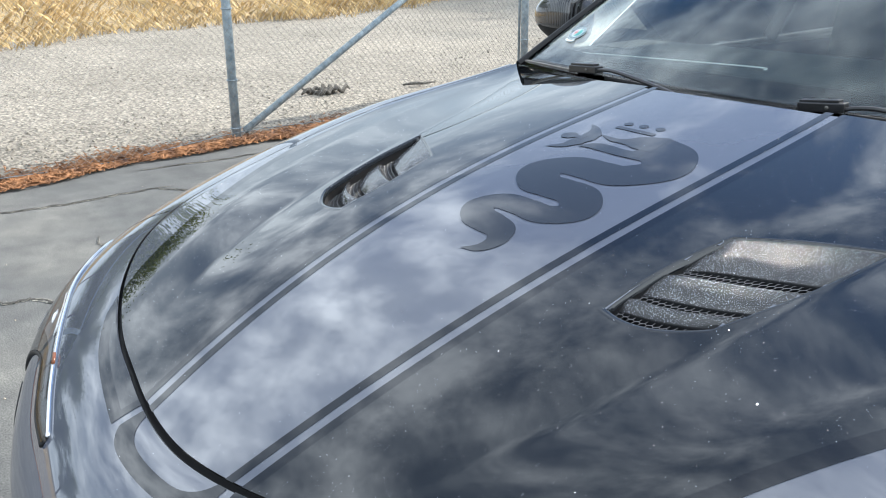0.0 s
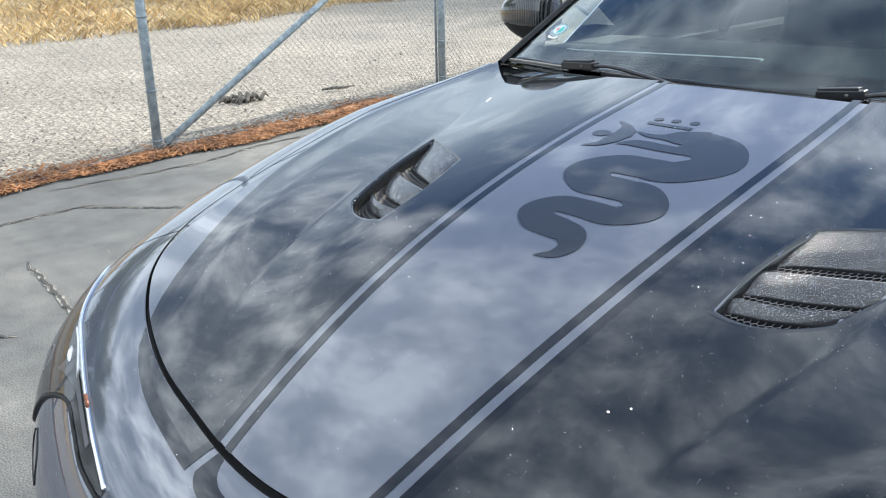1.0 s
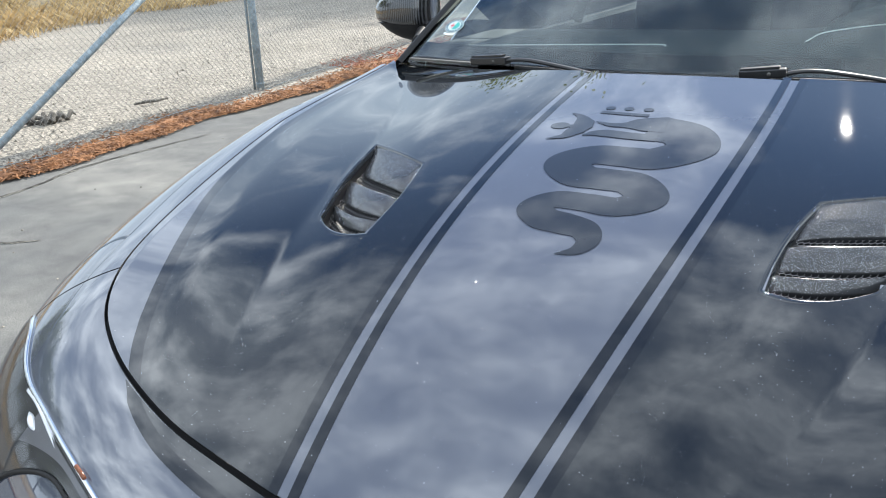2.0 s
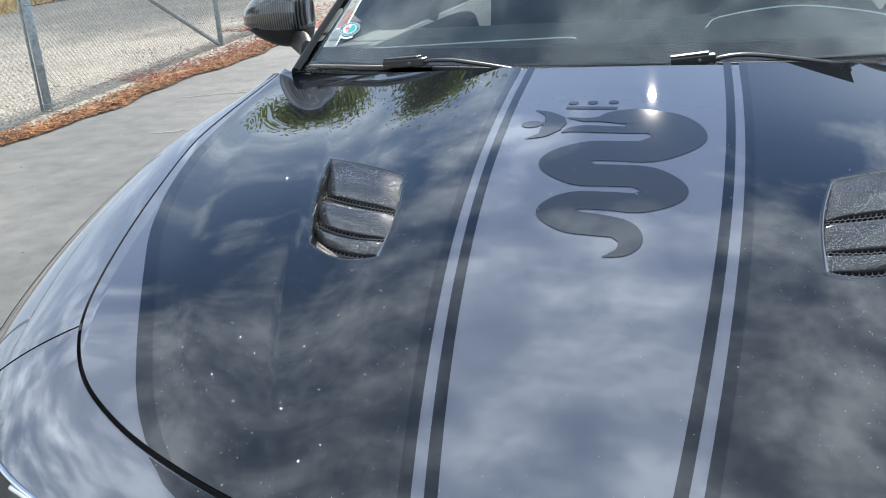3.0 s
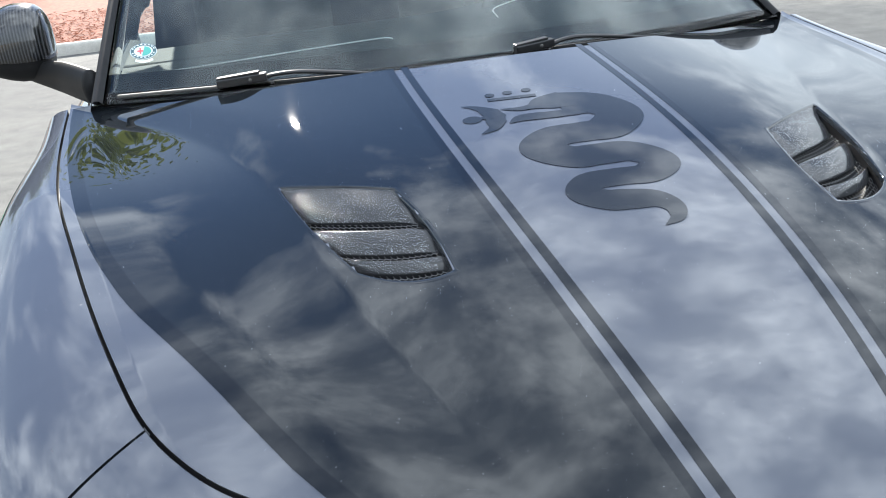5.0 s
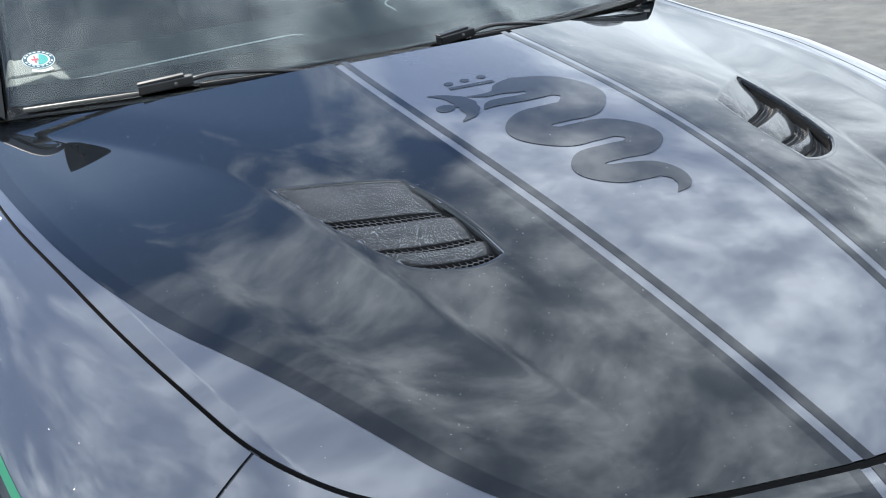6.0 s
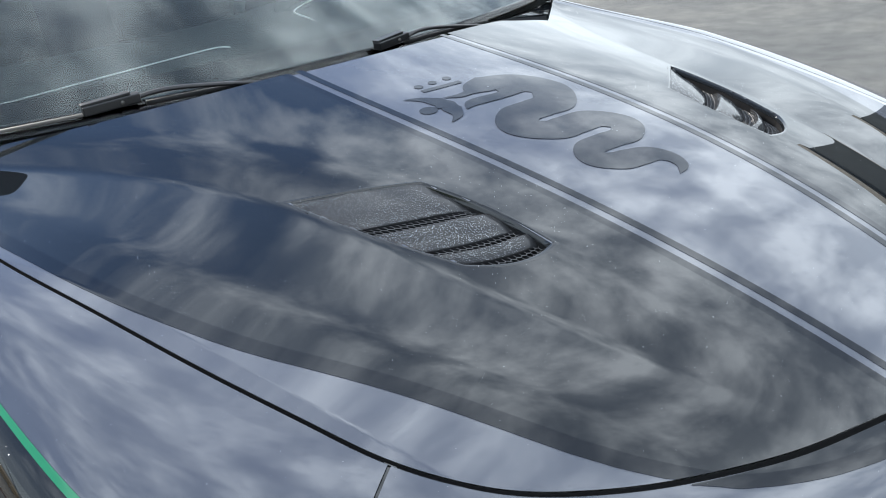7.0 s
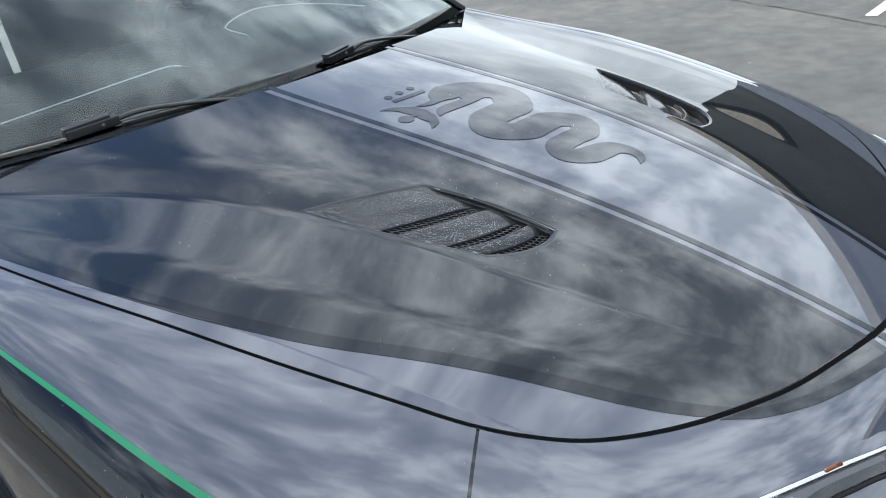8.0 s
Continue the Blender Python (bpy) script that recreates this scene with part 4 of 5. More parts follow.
for sd, fen in ((-1, fender_p), (1, fender_d)):
    a, b = sd * s_of_y(0.33), sd * (S_END - 0.005)
    lo, hi = min(a, b), max(a, b)
    shell_film("green_stripe", lo, hi, lambda k: 0.455, lambda k: 0.487, 60, 3, GREEN, fen, label="bright green pinstripe film")
    shell_film("dark_stripe", lo, hi, lambda k: 0.487, lambda k: 0.60, 60, 5, STRIPE, fen, label="black film band")
    shell_film("side_film", lo, hi, lambda k: 0.60, lambda k: 1.2, 60, 8, FILM, fen, label="charcoal side film")
S_OUT = s_of_y(0.055)
S_MID = float(np.interp(mid_stripe(-0.07), edge_at(np.linspace(0, 1, 300))[:, 0], np.linspace(0, 1, 300)))


NOSE_S = (0.0, 0.05, 0.062, 0.118, 0.142, 0.178, 0.215, 0.238, 0.250, 0.264)
NOSE_Q = (0.137, 0.137, 0.108, 0.095, 0.088, 0.072, 0.050, 0.034, 0.018, 0.006)


def nose_q(k):
    """Outer edge of the film on the nose."""
    return float(np.interp(abs(k), NOSE_S, NOSE_Q))


def inner_q(k, width=0.017):
    """Inner edge of the stripe along the film on the nose."""
    w = float(np.interp(k, TAB_S, TAB_W))
    u = w * math.sin(nose_q(k) * math.pi / 2) ** 0.77 - width
    return max(0.007, math.asin(max(0.0, min(1, u / w)) ** (1 / 0.77)) * 2 / math.pi)


for sd in (-1, 1):
    a, b = sorted((sd * (S_MID + 0.0125), sd * 0.264))
    shell_film("film_panel", a, b, lambda k: 0.0055, inner_q, 60, 6, FILM, bumper, label="charcoal film panel")
    shell_film("edge_stripe", a, b, inner_q, lambda k: max(0.0072, nose_q(k)), 60, 4, STRIPE, bumper, label="black edge stripe film")
    a, b = sorted((sd * (S_MID + 0.004), sd * (S_MID + 0.0125)))
    shell_film("stripe", a, b, lambda k: 0.0055, nose_q, 4, 20, STRIPE, bumper, label="black pinstripe film")


def loop_q(k):
    return 0.007 + 0.068 * (1 - min(1, abs(k) / (S_MID - 0.0125)) ** 5)


shell_film("nose_band", -S_MID + 0.004, S_MID - 0.004, loop_q, lambda k: 0.137 - 0.08 * (abs(k) / S_MID) ** 6, 60, 6, STRIPE, bumper, label="black film loop on the nose")


LAMP_S = (0.12, 0.16, 0.20, 0.245, 0.295, 0.34, 0.40, 0.433)
LAMP_TOP = (0.385, 0.332, 0.292, 0.270, 0.262, 0.28, 0.30, 0.37)
LAMP_LOW = (0.43, 0.42, 0.38, 0.378, 0.533, 0.80, 0.95, 0.45)


def headlight(sd):
    housing = material("lamp_housing", (0.03, 0.03, 0.032), 0.35, 0.3, 1.0, 0.02)
    bright = material("lamp_reflector", (0.55, 0.56, 0.58), 0.18, 0.9)
    dim = material("lamp_satin", (0.16, 0.16, 0.17), 0.3, 0.6)
    guide = material("white_light_guide", (0.85, 0.86, 0.88), 0.25)
    tab = spline(list(zip(LAMP_S, LAMP_TOP, LAMP_LOW)), 80)

    def top(k):
        return float(np.interp(abs(k), tab[:, 0], tab[:, 1]))

    def low(k):
        return float(np.interp(abs(k), tab[:, 0], tab[:, 2]))
    s = np.sort(sd * np.linspace(LAMP_S[0], LAMP_S[-1], 70))
    t = np.linspace(0, 1, 16)
    q = np.array([top(k) for k in s])[:, None] * (1 - t) + np.array([low(k) for k in s])[:, None] * t
    face = [tuple(reversed(a)) for a in grid_faces(70, 16)]
    lamp = cpart("headlight", shell(s[:, None] + 0 * q, q, 0.0012).reshape(-1, 3), face, housing, None, "headlight with dark housing and white light guide")
    lens = cpart("lens", shell(s[:, None] + 0 * q, q, 0.006).reshape(-1, 3), face, LENS_COVER, lamp, "clear lamp cover")
    lens.visible_shadow = False
    cpart("chrome_trim", *tube_data([tuple(p) for p in shell(s, np.array([top(k) + 0.003 for k in s]), 0.0015)], 0.0045, 8), CHROME, lamp, "bright trim line")
    cpart("lower_trim", *tube_data([tuple(p) for p in shell(s, np.array([low(k) + 0.006 for k in s]), 0.002)], 0.004, 8), PLASTIC, lamp)
    # light guide with two legs, projector cups, a small amber marker
    for leg, r in (([(0.312, 0.322), (0.305, 0.326), (0.297, 0.329), (0.289, 0.330)], [0.002, 0.008, 0.008, 0.002]), ([(0.335, 0.294), (0.315, 0.276), (0.291, 0.274), (0.255, 0.30)], [0.005, 0.006, 0.006, 0.003])):
        c = spline([(*shell(sd * a, b, 0.001), k * 0.8) for (a, b), k in zip(leg, r)], 28)
        cpart("running_light", *tube_data([tuple(p[:3]) for p in c], [float(p[3]) for p in c], 8), guide, lamp, "white curved light guide")
    for cs, cq, r in ((0.345, 0.52, 0.020), (0.375, 0.56, 0.022)):
        ring = [tuple(shell(sd * (cs + r * 0.55 * math.cos(a)), cq + r * 2.6 * math.sin(a), 0.004)) for a in np.linspace(0, 2 * math.pi, 28)]
        cpart("projector", *tube_data(ring, 0.003, 8), dim, lamp, "round projector ring")
    band = np.linspace(0.17, 0.30, 20)
    a = shell(sd * band, np.array([top(k) + 0.022 for k in band]), 0.0035)
    b = shell(sd * band, np.array([top(k) * 0.5 + low(k) * 0.5 for k in band]), 0.0035)
    cpart("reflector_strip", np.stack([a, b], 1).reshape(-1, 3), grid_faces(20, 2) if sd > 0 else [tuple(reversed(f)) for f in grid_faces(20, 2)], dim, lamp, "grey inner strip")
    amber = material("amber_marker", (0.16, 0.045, 0.012), 0.3)
    cpart("marker", *tube_data([tuple(shell(sd * a, b, 0.005)) for a, b in ((0.207, 0.285), (0.214, 0.281), (0.222, 0.279))], 0.003, 8), amber, lamp, "small amber marker")
    # cover of the lamp washer in the bumper below
    box = [(0.285, 0.66), (0.262, 0.70), (0.258, 0.82), (0.275, 0.86), (0.298, 0.83), (0.300, 0.72), (0.285, 0.66)]
    c = spline(box, 40)
    cpart("washer_cover", *tube_data([tuple(shell(sd * a, b, 0.0005)) for a, b in c], 0.0014, 5), GAP, bumper, "fine outline of a small cover")


headlight(-1)
headlight(1)


def nose_grille():
    s, q = np.linspace(-0.07, 0.07, 14), np.linspace(1.05, 1.75, 12)
    g = shell(s[:, None] + 0 * q[None], q[None] + 0 * s[:, None], 0.004)
    gr = cpart("front_grille", g.reshape(-1, 3), [tuple(reversed(a)) for a in grid_faces(14, 12)], GRILLE, bumper, "black mesh front grille")
    return gr


nose_grille()


# ---- bonnet vents ----
SLOTS = ((0.105, 0.05, 0.03), (0.285, 0.02, 0.07), (0.61, 0.02, 0.09))


def slot_v(k, u):
    """Where the lip of blade k runs; it sweeps back towards the outer end."""
    a, b, c = SLOTS[k]
    return a + b * u + c * u * u


def opening(u):
    """Clear width of the trough in front of a lip; it narrows towards the inner end."""
    return 0.080 + 0.030 * u


def trough(u):
    """Depth of the honeycomb below the skin."""
    return 0.0165 + 0.0095 * u


def hex_mesh(origin, ax, ay, width, height, pitch, wire):
    """Flat honeycomb of thin bars."""
    pieces = []
    r = pitch / math.sqrt(3)
    nrm = ax.cross(ay).normalized()
    rows = int(height / (1.5 * r)) + 2
    cols = int(width / pitch) + 2
    for i in range(rows):
        for j in range(cols):
            c = origin + ax * ((j + 0.5 * (i % 2)) * pitch) + ay * (i * 1.5 * r)
            p = [c + r * (math.sin(math.pi / 3 * k) * ax + math.cos(math.pi / 3 * k) * ay) for k in range(6)]
            for k in (0, 1, 2):
                a, b = p[k], p[k + 1]
                d = (b - a).normalized()
                w = d.cross(nrm) * wire
                h = nrm * wire
                v = [a - w, a + w, b + w, b - w, a + h * 1.5, b + h * 1.5]
                pieces.append((v, [(0, 4, 5, 3), (4, 1, 2, 5)]))
    return joined(pieces)


def build_vent(sd):
    ev = empty("hood_vent", (0, 0, 0))
    ev.parent = car
    tagged(ev, "black glitter-finished three-louvre bonnet vent")
    ev.matrix_parent_inverse = Matrix()
    flip = np.array((sd, 1, 1.0))

    def add(name, v, f, mat, label=""):
        if sd > 0:
            f = [tuple(reversed(q)) for q in f]
        return part(name, (np.asarray([tuple(a) for a in v], float)) * flip - CAR_AT, f, mat, ev, label)
    nu, nq = 40, 30
    us = np.linspace(0.012, 0.988, nu)
    q = np.linspace(0, 1, nq)
    ends = 0.007 * np.abs(2 * us - 1) ** 6
    for k in range(3):
        v0 = np.array([slot_v(k, u) for u in us]) + 0.05 * np.clip((us - 0.8) / 0.2, 0, 1) ** 2
        v1 = np.array([slot_v(k + 1, u) - opening(u) for u in us]) if k < 2 else np.full(nu, 1.0)
        vv = v0[:, None] + (v1 - v0)[:, None] * q
        p = vent_xy(np.repeat(us[:, None], nq, 1), vv)
        # a full blade: it comes up from under the next one, rolls over and down to its lip
        prof = -0.0070 * np.clip(1 - q / 0.45, 0, 1) ** 2 - 0.003 * (1 - q)
        if k < 2:
            prof = prof - 0.011 * np.clip((q - 0.72) / 0.28, 0, 1) ** 1.6 - 0.002
        prof = prof[None] - (0.012 * us[:, None] ** 2 + ends[:, None]) * (1 - (q[None] ** 2 if k == 2 else 0.4 * q[None]))
        z = skin_z(p[..., 0], p[..., 1]) + prof - 0.0012
        top = np.concatenate([p, z[..., None]], -1)
        deep = skin_z(p[..., 0], p[..., 1]) - 0.034

        def skirt(col, back):
            r = top[:, col:col + 1].copy()
            r[..., 1] += back
            r[..., 2] = np.minimum(deep[:, col:col + 1], r[..., 2] - 0.003)
            return r
        fold_in = top[:, :1].copy()
        fold_in[..., 2] -= 0.0025
        fold_in[..., 1] += 0.0005
        rows = [skirt(0, 0.012), fold_in, top] + ([skirt(-1, -0.001)] if k < 2 else [])
        g = np.concatenate(rows, 1)
        add("louvre", g.reshape(-1, 3), [tuple(reversed(a)) for a in grid_faces(nu, g.shape[1])], GLITTER)
        # honeycomb on the floor of the trough
        length = float(np.linalg.norm(vent_xy(0.98, slot_v(k, 0.98)) - vent_xy(0.02, slot_v(k, 0.02))))
        v, f = hex_mesh(Vector((0, 0, 0)), Vector((1, 0, 0)), Vector((0, 1, 0)), length, 0.036, 0.0098, 0.00055)
        bent = []
        for c in v:
            u = min(max(c.x / length, 0.0), 1.0) * 0.96 + 0.02
            w = c.y / 0.036
            lip, foot = slot_v(k, u) + 0.03, slot_v(k, u) - opening(u) - 0.015
            pt = vent_xy(u, max(lip * (1 - w) + foot * w, -0.02))
            bent.append((pt[0], pt[1], float(skin_z(pt[0], pt[1])) - trough(u) + c.z))
        add("grille", bent, f, GUARD, "black honeycomb mesh")
    # dark well below
    n = len(VENT_LINE)
    z = skin_z(VENT_LINE[:, 0], VENT_LINE[:, 1])
    c = VENT_LINE.mean(0)
    up = np.column_stack([VENT_LINE, z - 0.001])
    dn = np.column_stack([VENT_LINE, z - 0.05])
    v = np.vstack([up, dn])
    f = [(i, (i + 1) % n, n + (i + 1) % n, n + i) for i in range(n)] + [tuple(n + i for i in range(n))]
    add("well", v, f, GAP)
    # smooth walls that fall from the rim, widest along the outer side
    steep = np.where(VENT_LINE[:, 0] > c[0], 0.94, 0.94)
    ws = np.linspace(0, 1, 6)
    wall = [c + (VENT_LINE - c) * (0.997 * (1 - w) + steep * w)[:, None] for w in ws]
    g = np.stack([np.column_stack([q, skin_z(q[:, 0], q[:, 1]) - 0.001 - 0.036 * w ** 1.3]) for q, w in zip(wall, ws)], 1)
    add("side_wall", g.reshape(-1, 3), [(6 * i + j, 6 * i + j + 1, 6 * ((i + 1) % n) + j + 1, 6 * ((i + 1) % n) + j) for i in range(n) for j in range(5)], ARM)
    # raised rim
    rows = []
    for g, dz in ((0.955, -0.010), (0.975, -0.0030), (1.0, 0.0005), (1.03, 0.0009), (1.055, 0.0007)):
        q = c + (VENT_LINE - c) * g
        rows.append(np.column_stack([q, skin_z(q[:, 0], q[:, 1]) + dz]))
    v = np.stack(rows, 1).reshape(-1, 3)
    m = len(rows)
    f = [(i * m + j, i * m + j + 1, ((i + 1) % n) * m + j + 1, ((i + 1) % n) * m + j) for i in range(n) for j in range(m - 1)]
    add("rim", v, f, FILM)


build_vent(-1)
build_vent(1)


# ---- cowl, windscreen, wipers, mirrors, cabin ----
def glass_base(x):
    return 1.25 + 0.2 * np.asarray(x) ** 2


def glass_pt(x, t, lift=0.0):
    """A place on the windscreen: t metres behind its foot."""
    x, t = np.asarray(x, float), np.asarray(t, float)
    z = 1.098 + 0.565 * t - 0.06 * t * t + lift
    return np.stack([x + 0 * t, glass_base(x) + t - lift * 0.5, z - 0.03 * x * x * t], -1)


def build_windscreen():
    nx, nt = 41, 25
    layers = []
    for lift in (0.0, -0.005):
        t = np.linspace(-0.02, 0.95, nt)
        half = 0.845 - 0.14 * t
        x = np.linspace(-1, 1, nx)[:, None] * half[None]
        layers.append(glass_pt(x, np.repeat(t[None], nx, 0), lift).reshape(-1, 3))
    n = nx * nt
    f = grid_faces(nx, nt)
    f = [tuple(q) for q in f] + [tuple(n + i for i in reversed(q)) for q in f]
    ring = [i * nt for i in range(nx)] + [(nx - 1) * nt + j for j in range(1, nt)] + [i * nt + nt - 1 for i in range(nx - 2, -1, -1)] + [j for j in range(nt - 2, 0, -1)]
    f += [(a, n + a, n + b, b) for a, b in zip(ring, ring[1:] + ring[:1])]
    ob = cpart("windscreen", np.vstack(layers), f, GLASS, None, "slightly green tinted windscreen")
    ob.visible_shadow = False
    # ceramic band along the foot, with dots that thin out upwards
    frit = material("ceramic_band", (0.006, 0.006, 0.007), 0.9, spec=0.0)
    x, t = np.linspace(-0.825, 0.825, 60), np.linspace(-0.01, 0.075, 4)
    g = glass_pt(x[:, None] + 0 * t[None], t[None] + 0 * x[:, None], -0.0062)
    cpart("ceramic_band", g.reshape(-1, 3), grid_faces(60, 4), frit, ob)
    pieces = []
    for r in range(4):
        for k in range(330):
            c = glass_pt(-0.785 + 1.57 * (k + 0.5 * (r % 2)) / 330, 0.0785 + 0.0042 * r, -0.0062)
            w = 0.0017 - 0.0003 * r
            pieces.append(([(c[0] - w, c[1], c[2]), (c[0], c[1] - w, c[2] - w * 0.55), (c[0] + w, c[1], c[2]), (c[0], c[1] + w, c[2] + w * 0.55)], [(0, 1, 2, 3)]))
    tagged(cpart("ceramic_dots", *joined(pieces), frit, ob, smooth=False), kind="stuff")
    for sd in (-1, 1):
        t = np.linspace(-0.02, 0.95, 14)
        rows = []
        for dx, lift in ((-0.012, 0.001), (-0.006, 0.008), (0.004, 0.009), (0.013, 0.003), (0.024, -0.03)):
            rows.append(glass_pt(sd * (0.845 - 0.14 * t + dx), t, lift))
        v = np.stack(rows, 1).reshape(-1, 3)
        f = grid_faces(14, 5)
        cpart("pillar", v, f if sd > 0 else [tuple(reversed(q)) for q in f], PLASTIC, None, "glossy black windscreen pillar")
    return ob


windscreen = build_windscreen()


def build_sticker(x, t, r, cols):
    def disc(name, r0, r1, mat, lift, a0=0, a1=2 * math.pi, dx=0, dt=0):
        n = 40
        v = []
        for k in range(n + 1):
            a = a0 + (a1 - a0) * k / n
            for rr in (r0, r1):
                v.append(tuple(glass_pt(x + dx + rr * math.cos(a), t + dt + rr * math.sin(a) * 0.87, lift)))
        f = grid_faces(n + 1, 2)
        return cpart(name, v, f, mat, top)
    top = cpart("sticker", [tuple(glass_pt(x + r * math.cos(2 * math.pi * k / 40), t + r * 0.87 * math.sin(2 * math.pi * k / 40), 0.0012)) for k in range(40)], [tuple(range(40))], cols[0], windscreen, "round pale club sticker")
    disc("sticker_ring", r * 0.70, r * 0.95, cols[1], 0.0020)
    disc("sticker_half", 0.0, r * 0.58, cols[2], 0.0022, -math.pi / 2 - 0.2, math.pi / 2 - 0.2)
    white = cols[0]
    for k in range(18):
        if k % 9 == 8:
            continue
        a = math.pi * 2 * k / 18 + 0.2
        disc("sticker_bar", r * 0.77, r * 0.88, white, 0.0026, a, a + 0.2)
    for da, db, ca, cb in ((0.44, 0.10, -0.22, 0), (0.10, 0.40, -0.22, 0)):
        v = [tuple(glass_pt(x + r * (ca + sx * da / 2), t + r * 0.87 * (cb + sy * db), 0.0026)) for sx, sy in ((-1, -1), (1, -1), (1, 1), (-1, 1))]
        cpart("sticker_cross", v, [(0, 1, 2, 3)], cols[3], top)
    ts = np.linspace(-0.5, 0.5, 12)
    v = []
    for a in ts:
        v += [tuple(glass_pt(x + r * (1.2 * a), t + r * 0.87 * (-1.05 - 0.35 * math.cos(2.4 * a) + 0.2), 0.0024)), tuple(glass_pt(x + r * (1.35 * a), t + r * 0.87 * (-1.42 - 0.35 * math.cos(2.4 * a) + 0.3), 0.0024))]
    cpart("sticker_banner", v, grid_faces(12, 2), cols[0], top)


PALE = material("sticker_white", (0.72, 0.80, 0.80), 0.4)
TEALC = material("sticker_teal", (0.02, 0.10, 0.13), 0.4)
GREENC = material("sticker_green", (0.05, 0.42, 0.36), 0.4)
REDC = material("sticker_red", (0.65, 0.10, 0.12), 0.4)
YELC = material("sticker_yellow", (0.65, 0.60, 0.15), 0.4)
build_sticker(-0.737, 0.138, 0.031, (PALE, TEALC, GREENC, REDC))
build_sticker(0.66, 0.19, 0.035, (PALE, GREENC, YELC, GREENC))


def build_cowl():
    x = np.linspace(-0.80, 0.80, 60)
    rows = []
    for f, z in ((0.0, 1.06), (0.3, 1.052), (0.7, 1.062), (1.0, 1.088)):
        y = (rear_y(x) - 0.03) * (1 - f) + (glass_base(x) + 0.03) * f
        rows.append(np.column_stack([x, y, np.minimum(z, skin_z(x, rear_y(x)) - 0.02 + 0.02 * f)]))
    cpart("cowl", np.stack(rows, 1).reshape(-1, 3), [tuple(reversed(q)) for q in grid_faces(60, 4)], RUBBER, None, "black plastic cowl below the windscreen")


build_cowl()


def box_between(a, b, w, h, bevel=0.3, up=Vector((0, 0, 1))):
    a, b = Vector(a), Vector(b)
    d = b - a
    L = d.length
    ax = d.normalized()
    side = ax.cross(up).normalized()
    top = side.cross(ax)
    v, f = rounded_box(L, w, h, min(w, h) * bevel, 2)
    m = Matrix((ax, side, top)).transposed().to_4x4()
    m.translation = (a + b) / 2
    return moved((v, f), m)


def sweep(c, w, h):
    """A flat bar with softened edges along a line of points."""
    sec = [(-0.5, -0.3), (-0.3, -0.5), (0.3, -0.5), (0.5, -0.3), (0.5, 0.2), (0.25, 0.5), (-0.25, 0.5), (-0.5, 0.2)]
    c = [Vector(p) for p in c]
    v, n, m = [], len(c), len(sec)
    for i, p in enumerate(c):
        d = (c[min(i + 1, n - 1)] - c[max(i - 1, 0)]).normalized()
        side = d.cross(Vector((0, 0, 1))).normalized()
        top = side.cross(d)
        v += [p + side * a * w + top * b * h for a, b in sec]
    f = [(i * m + k, i * m + (k + 1) % m, (i + 1) * m + (k + 1) % m, (i + 1) * m + k) for i in range(n - 1) for k in range(m)]
    return v, f + [tuple(reversed(range(m))), tuple((n - 1) * m + k for k in range(m))]


def build_wiper(x0, blocks, arm, blade, rail):
    ev = empty("wiper", (0, 0, 0))
    ev.parent = car
    tagged(ev, "black windscreen wiper resting along the cowl")

    def P(x, dy, dz):
        return (x, float(glass_base(x)) + dy, 1.098 + dz)

    def add(name, data, mat, label="", smooth=True):
        return part(name, np.asarray([tuple(a) for a in data[0]], float) - CAR_AT, data[1], mat, ev, label, smooth)
    add("pivot_cap", box_between(P(blocks[0], -0.012, 0.012), P(blocks[1], -0.012, 0.020), 0.026, 0.018, 0.12), ARM, smooth=False)
    add("pivot_lid", box_between(P(blocks[0], -0.008, 0.0225), P(blocks[0] * 0.15 + blocks[1] * 0.85, -0.008, 0.0305), 0.021, 0.005, 0.2), ARM, smooth=False)
    add("cap_screw", tube_data([P(blocks[0] * 0.35 + blocks[1] * 0.65, -0.026, 0.017), P(blocks[0] * 0.35 + blocks[1] * 0.65, -0.022, 0.017)], 0.004, 10), RAIL)
    pts = [P(x, -0.014, z) for x, z in arm]
    c = spline(pts, 24)
    add("arm", sweep(c, 0.013, 0.008), ARM)
    if rail:
        add("rail", box_between(P(rail[0], -0.022, 0.005), P(rail[1], -0.022, 0.008), 0.010, 0.006), RAIL, "faded grey rail")
    n = 12
    xs = np.linspace(blade[0], blade[1], n)
    add("blade", sweep([P(a, -0.002, 0.002 - 0.10 * (a - blade[0]) ** 2) for a in xs], 0.008, 0.010), RUBBER)


build_wiper(-0.587, (-0.582, -0.475), [(-0.49, 0.017), (-0.455, 0.023), (-0.41, 0.0235), (-0.36, 0.018), (-0.29, 0.008), (-0.2, -0.008)], (-0.46, -0.1), (-0.80, -0.585))
build_wiper(0.086, (0.085, 0.178), [(0.165, 0.012), (0.195, 0.021), (0.24, 0.024), (0.31, 0.016), (0.40, 0.001), (0.48, -0.014), (0.57, -0.030)], (0.18, 0.5), None)


